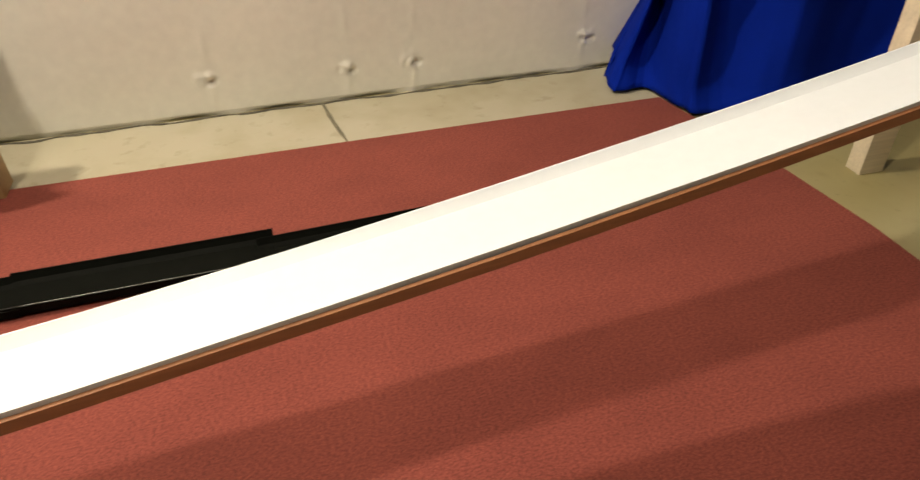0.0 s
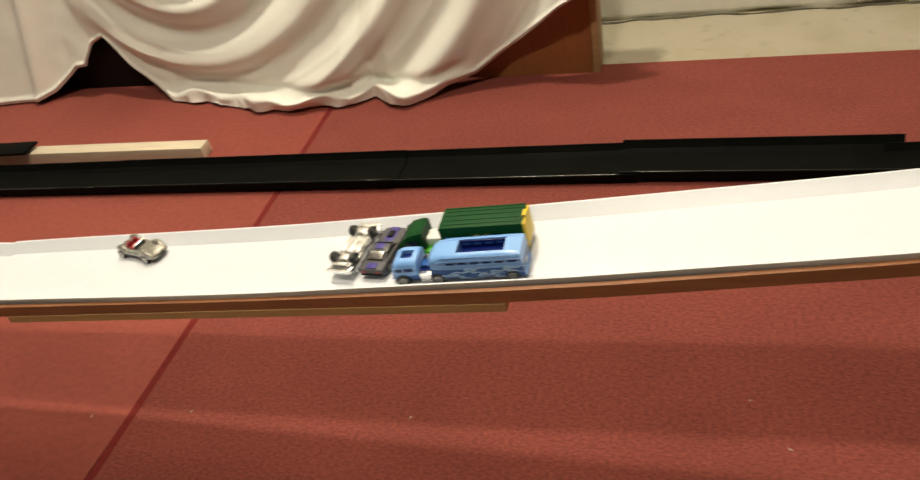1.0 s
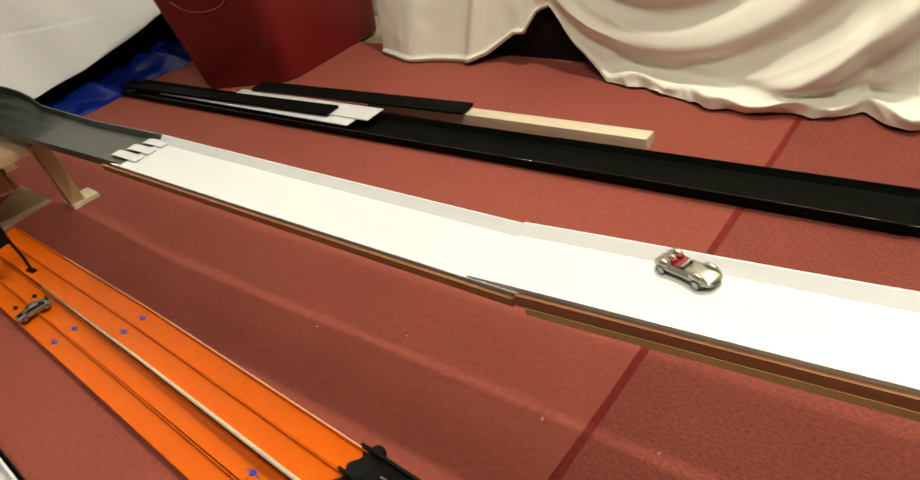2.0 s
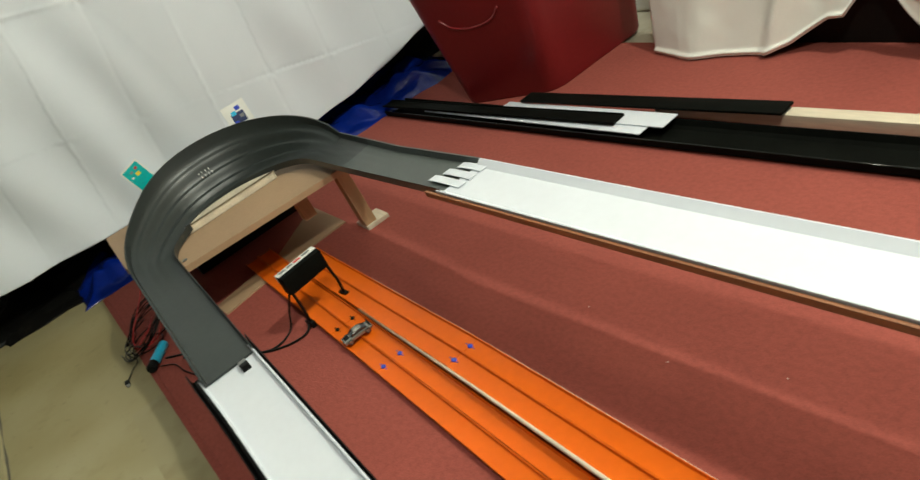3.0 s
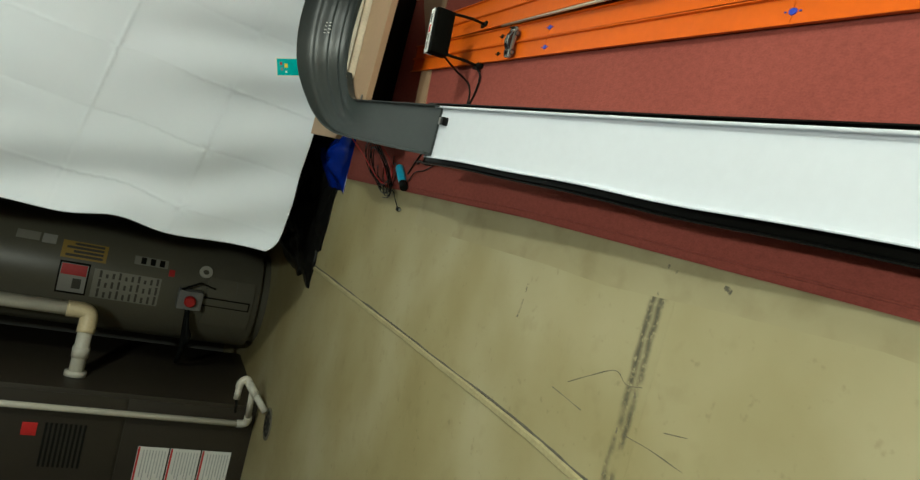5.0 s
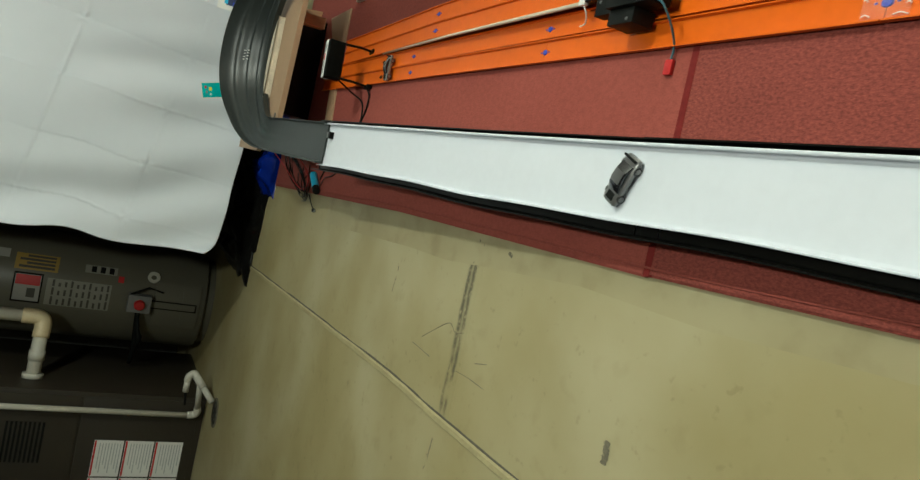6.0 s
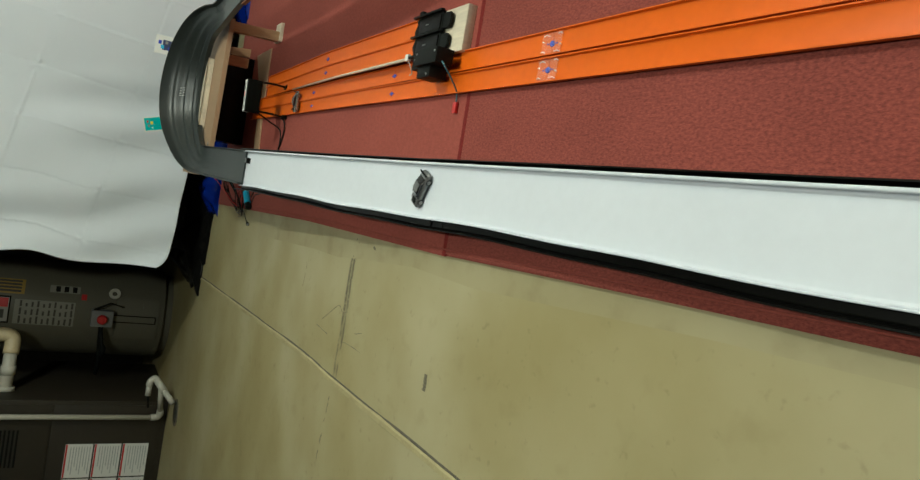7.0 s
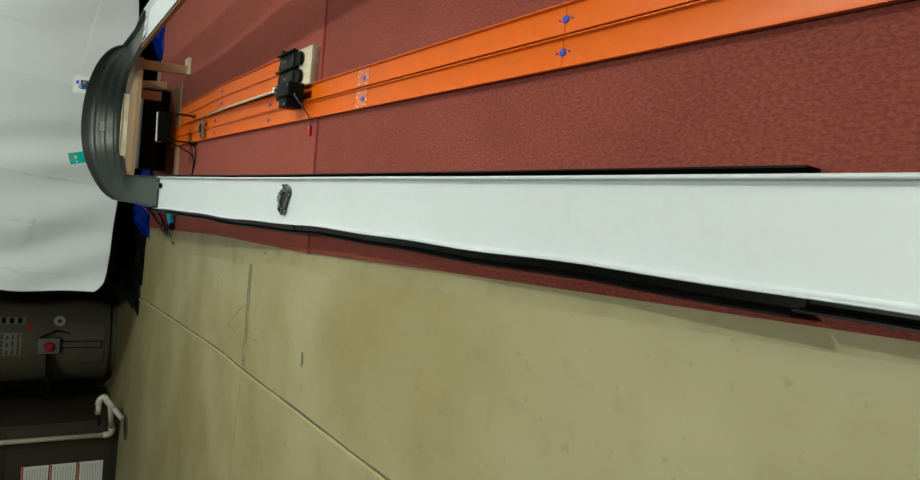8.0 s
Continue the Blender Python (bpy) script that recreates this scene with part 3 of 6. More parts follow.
# ---- lower white run in its black gutter ----
DOWN_Z = lambda x: lerp(x, (-0.12, 0.3, 0.6, 0.95, 1.25, 1.7, 3.0), (0.166, 0.122, 0.092, 0.062, 0.045, 0.032, 0.027))
DOWN_W = lambda x: lerp(x, (-0.12, 0.6, 1.5, 3.0), (0.102, 0.100, 0.094, 0.094))
DOWN_N = lambda x: lerp(x, (-0.12, 0.6, 1.3, 2.2, 3.0), (-0.208, -0.203, -0.197, -0.194, -0.192))


def down_run(xs, grow, dz, wall, t, south=0.0):
    sec = []
    for x in xs:
        hi, w = DOWN_N(x) + grow, DOWN_W(x) + 2 * grow + south * (0.5 + 0.5 * min(1, max(0, x)))
        sag = 0.0015 * math.sin(7 * x) + 0.001 * math.sin(17 * x + 1)
        sec.append([(x, a, b) for a, b in channel_section(hi - w + sag, hi, DOWN_Z(x) + dz, wall, t, 0.001, 0.3)])
    return sweep(sec)


lower = thing("lower_white_track", "long white plastic trough track lying in a black gutter", "toy track")
part("trough", down_run(spaced(-0.102, 3.0, 40), 0.0, -0.0015, 0.0075, 0.0015), M_WHITE, lower)
for side in (1, -1):
    line = [(x, DOWN_N(x) + 0.0012 if side > 0 else DOWN_N(x) - DOWN_W(x) - 0.0012 + 0.0015 * math.sin(7 * x) + 0.001 * math.sin(17 * x + 1), DOWN_Z(x) - 0.0012) for x in spaced(-0.102, 3.0, 60)]
    part("rolled_lip", tube(line, 0.0026 if side > 0 else 0.0014, 10), M_WHITE, lower, smooth=True)
part("gutter", down_run(spaced(-0.150, 1.02, 20), 0.007, -0.0025, 0.022, 0.002, 0.010), M_BLACK, lower, "black plastic gutter under the trough")
part("gutter", down_run(spaced(0.98, 2.16, 20), 0.0075, -0.0015, 0.022, 0.002, 0.009), M_BLACK, lower, "black plastic gutter under the trough")
part("gutter", down_run(spaced(2.1605, 3.0, 12), -0.001, -0.0015, 0.022, 0.002, 0.0120), M_BLACK, lower, "black plastic gutter under the trough")
for x in (0.25, 0.72):
    p = thing("prop_block", "dark wooden block holding up the lower track", "prop block", "track supports")
    part("block", boxed(x - 0.02, x + 0.02, DOWN_N(x) - 0.085, DOWN_N(x) - 0.02, 0, DOWN_Z(x) - 0.0225, 0.002), M_STAIN, p)

# ---- platform under the curve ----
deck = thing("plywood_platform", "low tan hardboard platform on slanting pine legs", "platform")
part("deck", prism([(-0.565, -0.225), (-0.525, 0.258), (-1.12, 0.30), (-1.15, -0.312), (-0.80, -0.312)], 0.174, 0.190, 0.001), M_MDF, deck)
part("curved_riser", prism([(-0.745, 0.135)] + [(CX + 0.195 * math.cos(a), 0.195 * math.sin(a)) for a in (radians(137 + 86 * k / 12) for k in range(13))] + [(-0.745, -0.135)], 0.1902, 0.2125, 0.001), M_PINE, deck, "pale pine riser cut to the curve")


def leg(bm_pts, name="leg"):
    (x0, y0, z0), (x1, y1, z1) = bm_pts
    s = 0.017
    return part(name, sweep([[(x0 - s, y0 - s, z0), (x0 + s, y0 - s, z0), (x0 + s, y0 + s, z0), (x0 - s, y0 + s, z0)],
                             [(x1 - s, y1 - s, z1), (x1 + s, y1 - s, z1), (x1 + s, y1 + s, z1), (x1 - s, y1 + s, z1)]]), M_LEG, deck)


leg([(-0.555, 0.242, 0), (-0.555, 0.236, 0.174)])
leg([(-0.63, 0.13, 0.09), (-0.64, 0.13, 0.174)], "stub")
leg([(-1.08, 0.24, 0), (-1.08, 0.22, 0.174)])
leg([(-1.08, -0.26, 0), (-1.08, -0.24, 0.174)])
part("foot_pad", boxed(-0.60, -0.53, 0.224, 0.292, 0, 0.012, 0.001), M_PINE, deck)
part("screw", lathe([(0, 0.1925), (0.007, 0.1925), (0.007, 0.1902), (0, 0.1902)], 10, Matrix.Translation((-0.60, -0.190, 0))), M_STEEL, deck, "steel screw head")
base = tagged(part("base_board", prism([(-0.62, -0.185), (-0.655, 0.0), (-0.665, 0.215), (-0.90, 0.21), (-0.74, 0.02), (-0.70, -0.19)], 0.0, 0.004), M_MDF), "tan board lying on the carpet under the platform", "board")
# black box added to make the space under the deck dark
tagged(part("dark_fill_box", boxed(-1.12, -0.95, -0.16, 0.20, 0.0, 0.110, 0.004), M_BLACK), "black box added to darken the space under the platform", "case")


# ---- orange lanes ----
def lane_section(x, y, z, w=0.0385):
    h = w / 2
    return [(x, y - h, z + 0.0075), (x, y - h + 0.0016, z + 0.0075), (x, y - h + 0.0028, z + 0.0024), (x, y - h + 0.007, z + 0.0015), (x, y, z + 0.0010), (x, y + h - 0.007, z + 0.0015), (x, y + h - 0.0028, z + 0.0024), (x, y + h - 0.0016, z + 0.0075), (x, y + h, z + 0.0075),
            (x, y + h, z), (x, y + h - 0.005, z - 0.0005), (x, y - h + 0.005, z - 0.0005), (x, y - h, z)]


def lane(name, x0, x1, yfun, zfun, parent):
    n = max(2, int((x1 - x0) / 0.15))
    return part(name, sweep([lane_section(x, yfun(x), zfun(x)) for x in spaced(x0, x1, n)]), M_ORANGE, parent)


def pin(x, y, z, parent, material):
    bm = lathe([(0, 0.0022), (0.0042, 0.0018), (0.005, 0.0004), (0.005, 0.0)], 12, Matrix.Translation((x, y, z)) @ Matrix.Diagonal((1.35, 1, 1, 1)))
    box(bm, x - 0.013, x - 0.010, y - 0.001, y + 0.001, z, z + 0.0012)
    box(bm, x + 0.010, x + 0.013, y - 0.001, y + 0.001, z, z + 0.0012)
    return part("connector_pin", bm, material, parent, "blue connector" if material is M_BLUEPIN else "black connector")


near = thing("orange_track", "two orange plastic track lanes joined with blue connectors", "toy track")
edges = [-0.80, -0.215, 0.0, 0.615, 1.22, 1.815, 2.42, 3.05]
for row, y in enumerate((0.002, -0.0385)):
    for a, b in zip(edges, edges[1:]):
        lane("lane", a + 0.0006, b - 0.0006, lambda x: y + 0.0012 * math.sin(2.1 * x + row), lambda x: 0.005 + 0.0008 * math.sin(5 * x), near)
    for x in edges[1:-1]:
        pin(x, y, 0.0062, near, M_BLACKM if x < -0.1 else M_BLUEPIN)
M_TAPE = mat("clear_tape", (0.95, 0.92, 0.88), 0.12, vary=0.02, alpha=0.05, bump=0.3, dist=0.004, spec=1.0)
# pale ridges paint in the glints of the clear tape
M_GLINT = mat("tape_glint", (0.85, 0.80, 0.74), 0.2, vary=0.1)
for y in (0.002, -0.0385):
    tape = part("tape", boxed(1.196, 1.246, y - 0.0165, y + 0.0165, 0.0088, 0.0091), M_TAPE, near, "square of clear sticky tape")
    for x0, x1, dy in ((1.197, 1.207, -0.013), (1.199, 1.214, 0.012), (1.230, 1.245, -0.014), (1.236, 1.246, 0.013), (1.241, 1.246, -0.004), (1.197, 1.201, 0.003)):
        part("tape_glint", tube(smoothed([(x0, y + dy, 0.0092), ((x0 + x1) / 2, y + dy + 0.0015, 0.0097), (x1, y + dy - 0.001, 0.0092)], 3), 0.0007, 6), M_GLINT, tape, "pale ridge painted as a glint on the tape", smooth=True)
FAR_Z = lambda x: lerp(x, (-0.62, -0.3, 0.15, 0.75), (0.004, 0.010, 0.022, 0.023))
FAR_Y = lambda x: lerp(x, (-0.62, 0.15, 0.75), (0.060, 0.065, 0.0635))
far = thing("orange_start_track", "two orange plastic lanes sloping up to the start gate", "toy track")
for s in (-0.0195, 0.0195):
    for a, b in ((-0.62, 0.145), (0.145, 0.755)):
        lane("lane", a + 0.0006, b - 0.0006, lambda x: FAR_Y(x) + s, FAR_Z, far)
    pin(0.145, FAR_Y(0.145) + s, FAR_Z(0.145) + 0.0012, far, M_BLUEPIN)
slat_sec = [[(x, FAR_Y(x) + 0.039, 0.0), (x, FAR_Y(x) + 0.0425, 0.0), (x, FAR_Y(x) + 0.0425, FAR_Z(x) + 0.001), (x, FAR_Y(x) + 0.039, FAR_Z(x) + 0.001)] for x in spaced(-0.30, 0.74, 8)]
part("side_lath", sweep(slat_sec), M_PINE, far, "thin pine lath along the lane")
part("under_lath", sweep([[(x, FAR_Y(x) - 0.03, 0.0), (x, FAR_Y(x) + 0.03, 0.0), (x, FAR_Y(x) + 0.03, FAR_Z(x) - 0.001), (x, FAR_Y(x) - 0.03, FAR_Z(x) - 0.001)] for x in spaced(-0.25, 0.72, 8)]), M_PINE, far)
tagged(part("wooden_dowel", tube([(-0.21, 0.024, 0.016), (0.25, 0.0245, 0.0265), (0.735, 0.0225, 0.0300)], 0.0034, 10), M_PINE, smooth=True), "thin pale wooden dowel between the orange lanes", "dowel")

# start gate
tagged(part("pine_block", boxed(0.835, 0.946, 0.020, 0.108, 0.0, 0.019, 0.002), M_PINE), "short pine block under the start gate", "wood block")
gate = thing("start_gate", "black plastic two-lane start gate with motor box", "start gate")
wave = [(0.746 + 0.005 * math.sin(k * 1.05), 0.022 + 0.0052 * k) for k in range(17)]
part("base", prism(wave + [(0.868, 0.1052), (0.868, 0.022)], 0.0245, 0.0295, 0.001), M_BLACKM, gate)
for y in (0.0225, 0.0635, 0.1045):
    part("rib", boxed(0.742, 0.872, y - 0.0022, y + 0.0022, 0.0296, 0.0380, 0.001), M_BLACKM, gate)
part("ear", lathe([(0, 0.031), (0.010, 0.031), (0.011, 0.029), (0.011, 0.022), (0, 0.022)], 16, Matrix.Translation((0.764, 0.108, 0))), M_BLACKM, gate)
for y in (0.043, 0.084):
    part("tab", prism([(0.868, y - 0.015), (0.892, y - 0.015), (0.900, y - 0.009), (0.900, y + 0.009), (0.892, y + 0.015), (0.868, y + 0.015)], 0.0235, 0.0290, 0.001), M_BLACKM, gate)
    part("lane_insert", boxed(0.766, 0.862, y - 0.0145, y + 0.0145, 0.0296, 0.0320, 0.001), M_BLACK, gate)
    part("latch", boxed(0.798, 0.812, y - 0.0012, y + 0.0012, 0.0321, 0.0334, 0.0003), M_STEEL, gate, "bright metal latch pin")
part("motor_box", boxed(0.838, 0.930, -0.010, 0.020, 0.024, 0.061, 0.0015), M_BLACKM, gate, "square black motor housing")
part("motor_box_side", boxed(0.790, 0.838, -0.010, 0.020, 0.024, 0.044, 0.0015), M_BLACKM, gate)
part("motor_box_end", boxed(0.838, 0.892, -0.032, -0.010, 0.014, 0.052, 0.0015), M_BLACKM, gate)
for x, y, z in ((0.845, 0.012, 0.061), (0.922, 0.012, 0.061), (0.800, 0.010, 0.044), (0.880, -0.026, 0.052)):
    part("screw", lathe([(0, z + 0.0012), (0.0022, z + 0.001), (0.0028, z)], 8, Matrix.Translation((x, y, 0))), M_STEEL, gate)
bm = tube(smoothed([(0.926, -0.004, 0.045), (0.944, -0.014, 0.048), (0.946, -0.035, 0.030), (0.938, -0.055, 0.010), (0.932, -0.074, 0.004)]), 0.0016, 8)
part("wire", bm, mat("grey_blue_wire", (0.05, 0.13, 0.16), 0.5), gate, "thin grey-blue wire", smooth=True)
part("plug", boxed(0.924, 0.938, -0.094, -0.073, 0.0005, 0.007, 0.0015), M_RED, gate, "small red plug")
part("tape", boxed(0.733, 0.748, 0.016, 0.030, 0.0305, 0.0385, 0.001), M_PAPER, gate, "scrap of white tape")
part("tape_tail", tube(smoothed([(0.742, 0.016, 0.033), (0.742, 0.006, 0.026), (0.730, -0.004, 0.016), (0.712, -0.006, 0.0125)]), 0.0013, 6), M_PAPER, gate, "curl of white tape", smooth=True)

# ---- finish timer ----
timer = thing("finish_timer", "black lap timer gate with a white printed top strip", "lap timer")
tm = Matrix.Translation((-0.325, -0.015, 0)) @ Matrix.Rotation(radians(9), 4, "Z")
part("housing", boxed(-0.016, 0.016, -0.054, 0.054, 0.092, 0.138, 0.003, tm), M_GUTTER, timer)
bm = boxed(-0.018, 0.000, -0.054, 0.054, 0.1382, 0.1405, 0.0008, tm)
box(bm, -0.0195, -0.0165, -0.054, 0.054, 0.120, 0.1405, 0.0008, tm)
part("top_strip", bm, M_PAPER, timer, "white printed strip")
for i, (a, b) in enumerate(((-0.046, -0.028), (-0.024, -0.008), (-0.004, 0.014), (0.020, 0.042))):
    part("print_bar", boxed(-0.0145, -0.0050, a, b, 0.1406, 0.1410, 0, tm), M_INK if i != 2 else M_RED, timer, "row of unreadable print")
for y in (-0.050, 0.050):
    part("post", tube([tm @ Vector((0.012, y, 0.095)), tm @ Vector((0.020, y * 1.03, 0.05)), tm @ Vector((0.012, y * 1.04, 0.012))], 0.0035, 8), M_BLACK, timer)
    part("foot_clip", boxed(-0.004, 0.026, y * 1.04 - 0.006, y * 1.04 + 0.006, 0.001, 0.016, 0.002, tm), M_BLACK, timer)

# ---- cables and small things on the carpet ----
def cable(name, pts, r, material, label, steps=8):
    return tagged(part(name, tube(smoothed(pts, steps), r, 8), material, smooth=True), label, "cable")


cable("timer_cable", [(-0.325, -0.066, 0.090), (-0.345, -0.085, 0.045), (-0.345, -0.105, 0.006), (-0.325, -0.140, 0.003), (-0.335, -0.175, 0.003), (-0.40, -0.215, 0.003), (-0.52, -0.27, 0.003), (-0.62, -0.36, 0.003)], 0.0025, M_BLACKM, "black cable curling over the carpet")
cable("timer_cable", [(-0.305, -0.068, 0.012), (-0.285, -0.090, 0.006), (-0.300, -0.135, 0.003), (-0.345, -0.185, 0.003), (-0.45, -0.25, 0.003)], 0.0025, M_BLACKM, "black cable curling over the carpet")
for k, pts in enumerate(([(-0.86, -0.33, 0.003), (-0.80, -0.40, 0.012), (-0.74, -0.42, 0.004), (-0.70, -0.36, 0.010), (-0.76, -0.34, 0.004), (-0.82, -0.38, 0.003)],
                         [(-0.92, -0.36, 0.003), (-0.84, -0.42, 0.010), (-0.76, -0.435, 0.014), (-0.70, -0.42, 0.008), (-0.68, -0.44, 0.002), (-0.655, -0.462, -0.004)],
                         [(-0.60, -0.38, 0.003), (-0.55, -0.35, 0.008), (-0.50, -0.34, 0.004), (-0.44, -0.32, 0.003)],
                         [(-0.78, -0.32, 0.003), (-0.73, -0.38, 0.010), (-0.72, -0.43, 0.006), (-0.78, -0.44, 0.004), (-0.80, -0.40, 0.012)])):
    cable("charger_cable", pts, 0.0016, M_BLACK, "tangled thin black cable on the carpet edge")
tangle = random.Random(5)
for k in range(7):
    cx, cy, rx, ry, a0 = -0.80 + 0.05 * tangle.random(), -0.352 - 0.02 * tangle.random(), tangle.uniform(0.04, 0.11), tangle.uniform(0.045, 0.075), tangle.uniform(0, 6)
    loop = []
    for q in range(10):
        a = a0 + 0.66 * q
        x, y = cx + rx * math.cos(a), cy + ry * math.sin(a) * (1 + 0.2 * tangle.random())
        loop.append((x, y, max(0.003, 0.006 + (y + 0.42) * 0.55 + 0.01 * tangle.random())))
    cable("charger_cable", loop, 0.0015, M_BLACK, "thin black cable looping down to the carpet edge", 5)
cable("red_wire", [(-0.85, -0.26, 0.172), (-0.84, -0.33, 0.09), (-0.79, -0.40, 0.03), (-0.74, -0.40, 0.012), (-0.72, -0.35, 0.02), (-0.74, -0.30, 0.06)], 0.0014, M_RED, "thin red wire in the cable tangle")
cable("charger_cable", [(-0.56, -0.325, 0.004), (-0.52, -0.318, 0.014), (-0.47, -0.322, 0.012), (-0.42, -0.312, 0.004), (-0.40, -0.29, 0.003)], 0.0035, M_BLACKM, "short thick black cable on the carpet")
cable("red_wire", [(-0.86, -0.36, 0.004), (-0.79, -0.345, 0.014), (-0.74, -0.37, 0.010), (-0.76, -0.41, 0.004)], 0.0014, M_RED, "thin red wire in the cable tangle")
cable("red_wire", [(-0.90, -0.34, 0.003), (-0.82, -0.36, 0.012), (-0.76, -0.40, 0.010), (-0.72, -0.38, 0.003)], 0.0014, M_RED, "thin red wire in the cable tangle")
plug = thing("charger_plug", "small black and silver plug lying on the concrete", "plug")
part("body", boxed(-0.663, -0.643, -0.472, -0.460, FLOOR, -0.002, 0.002), M_BLACKM, plug)
part("tip", boxed(-0.643, -0.632, -0.470, -0.462, FLOOR + 0.0015, -0.004, 0.001), M_STEEL, plug)
cyl = thing("battery_pack", "cyan and black cylindrical battery pack on the carpet", "battery pack")
m = Matrix.Translation((-0.640, -0.372, 0.0125)) @ Euler((0, radians(90), radians(-33))).to_matrix().to_4x4()
part("sleeve", lathe([(0, -0.045), (0.0112, -0.045), (0.012, -0.043), (0.012, 0.03), (0, 0.03)], 20, m), M_CYAN, cyl, smooth=False)
part("cap", lathe([(0, 0.03), (0.0123, 0.03), (0.0123, 0.050), (0.0105, 0.054), (0, 0.054)], 20, m), M_BLACKM, cyl)

M_BYEL2 = mat("card_yellow", (0.72, 0.55, 0.03), 0.5)
# ---- cards behind the curve ----
def card_pose(y, x, z0, lean, tip):
    """Frame of a leaning card, tipped in its own plane about its foot at y."""
    return Matrix.Translation((x, y, z0)) @ Euler((0, radians(lean), 0)).to_matrix().to_4x4() @ Matrix.Translation((0, 0, 0.05)) @ Matrix.Rotation(radians(tip), 4, "X") @ Matrix.Translation((0, -y, -0.05))


def card(y0, y1, x, z0, z1, lean, face, label, tip=0.0):
    c = thing("picture_card", label, "card", "cards behind the curve")
    m = card_pose((y0 + y1) / 2, x, z0, lean, tip)
    part("board", boxed(-0.0008, 0.0, y0, y1, 0, z1 - z0, m=m), M_PAPER, c)
    part("picture", boxed(0.0002, 0.0008, y0 + 0.004, y1 - 0.004, 0.006, z1 - z0 - 0.004, m=m), face, c)
    return c


def printed(c, y, z, size, material, x, z0, lean, mid, tip=0.0):
    m = card_pose(mid, x, z0, lean, tip)
    part("print", boxed(0.0009, 0.0012 + 0.008 * (0.02 - size), y - size, y + size, z - z0 - size * 0.8, z - z0 + size * 0.8, m=m), material, c)


c1 = card(-0.172, -0.116, -0.868, 0.300, 0.392, -6, M_CARD, "teal picture card with a white border behind the curve", 16)
for y, z, q, mt in ((-0.140, 0.362, 0.006, M_BYEL2), (-0.150, 0.374, 0.004, M_INK), (-0.134, 0.376, 0.004, M_RED), (-0.158, 0.362, 0.003, M_PAPER)):
    printed(c1, y, z, q, mt, -0.868, 0.300, -6, -0.144, 16)
c2 = card(0.125, 0.195, -0.868, 0.295, 0.392, -8, M_PAPER, "white card with blue pictures behind the curve")
M_CARDBLUE = mat("card_dark_blue", (0.02, 0.03, 0.10), 0.5, vary=0.3, scale=60)
for y, z, q, mt in ((0.160, 0.350, 0.019, M_CARDBLUE), (0.152, 0.366, 0.007, M_CYAN), (0.170, 0.352, 0.006, M_INK), (0.148, 0.340, 0.006, M_BLUEPIN), (0.168, 0.376, 0.007, M_BLUEPIN)):
    printed(c2, y, z, q, mt, -0.868, 0.295, -8, 0.160)


# ---- hanging white sheet ----
def sheet_pt(u, v):
    y = -0.775 + 2.3 * u
    z0 = lerp(y, (-0.78, -0.5, 0.0, 0.47, 0.65, 1.08, 1.5), (0.172, 0.155, 0.12, 0.10, 0.12, 0.19, 0.25))
    z = z0 + (2.25 - z0) * v
    # loose hang
    x = -1.35 + 0.020 * math.sin(3.2 * y + 1.1 * z) + 0.024 * noise.noise((y * 1.5, z * 0.8, 2)) + 0.003 * noise.noise((y * 8, z * 3, 12))
    x += 0.013 * math.sin(25 * (y + 0.26 * z) + 3.2 + 2.2 * noise.noise((y * 1.7, z * 1.6, 4))) * min(1.2, max(0.05, 0.45 + 1.5 * noise.noise((y * 2.3, z * 1.5, 7))))
    x += 0.016 * math.sin(9 * y - 1.5 * z + 0.6)
    # the sheet was folded small: shallow pleats that change slope at each pressed line
    a = (z - 0.445 + 0.19 * (y + 0.23)) / 0.385 + 0.006 * noise.noise((y * 5, 3, 3))
    b = (y + 0.235 - 0.10 * (z - 0.44)) / 0.225 + 0.010 * noise.noise((z * 5, 3, 6))
    x += 0.017 * (abs(b % 2 - 1) - 0.5) * (0.55 + 0.7 * noise.noise((z * 1.1, math.floor(b) * 2.3, 5)))
    x += 0.010 * (abs(a % 2 - 1) - 0.5) * (0.6 + 0.6 * noise.noise((y * 1.1, math.floor(a) * 2.3, 9)))
    for q, size, h, s, along in ((a, 0.385, 0.0026, 0.0, y), (b, 0.225, 0.0018, 5.0, z)):
        k = round(q)
        off = abs(q - k) * size
        soft = min(1.0, max(0.06, 0.42 + 1.2 * noise.noise((k * 3.7 + s, along * 2.9, s))))
        x += (1 if (k + (s > 0)) % 2 else -1) * soft * h * max(0.0, 1 - off / 0.010)
    # pinched, starred crossings
    da, db = (a - round(a)) * 0.385, (b - round(b)) * 0.225
    d, ang = math.hypot(da, db), math.atan2(da, db)
    pick = noise.noise((round(a) * 3.1, round(b) * 5.3, 2))
    x += 0.0026 * math.exp(-((d - 0.016) / 0.014) ** 2) * math.sin(3 * ang + 6 * pick) * (0.5 + pick)
    x += 0.03 * max(0, 1 - v * 9) ** 2 + 0.05 * max(0, 1 - u * 14) ** 2 * (1 - v)
    z += 0.05 * math.exp(-u / 0.012) * max(0.0, 1 - v * 12)
    y += (0.010 * math.sin(z * 7) + 0.035 * math.exp(-((z - 0.72) / 0.12) ** 2)) * (1 - u) ** 4
    return (x, y, z)


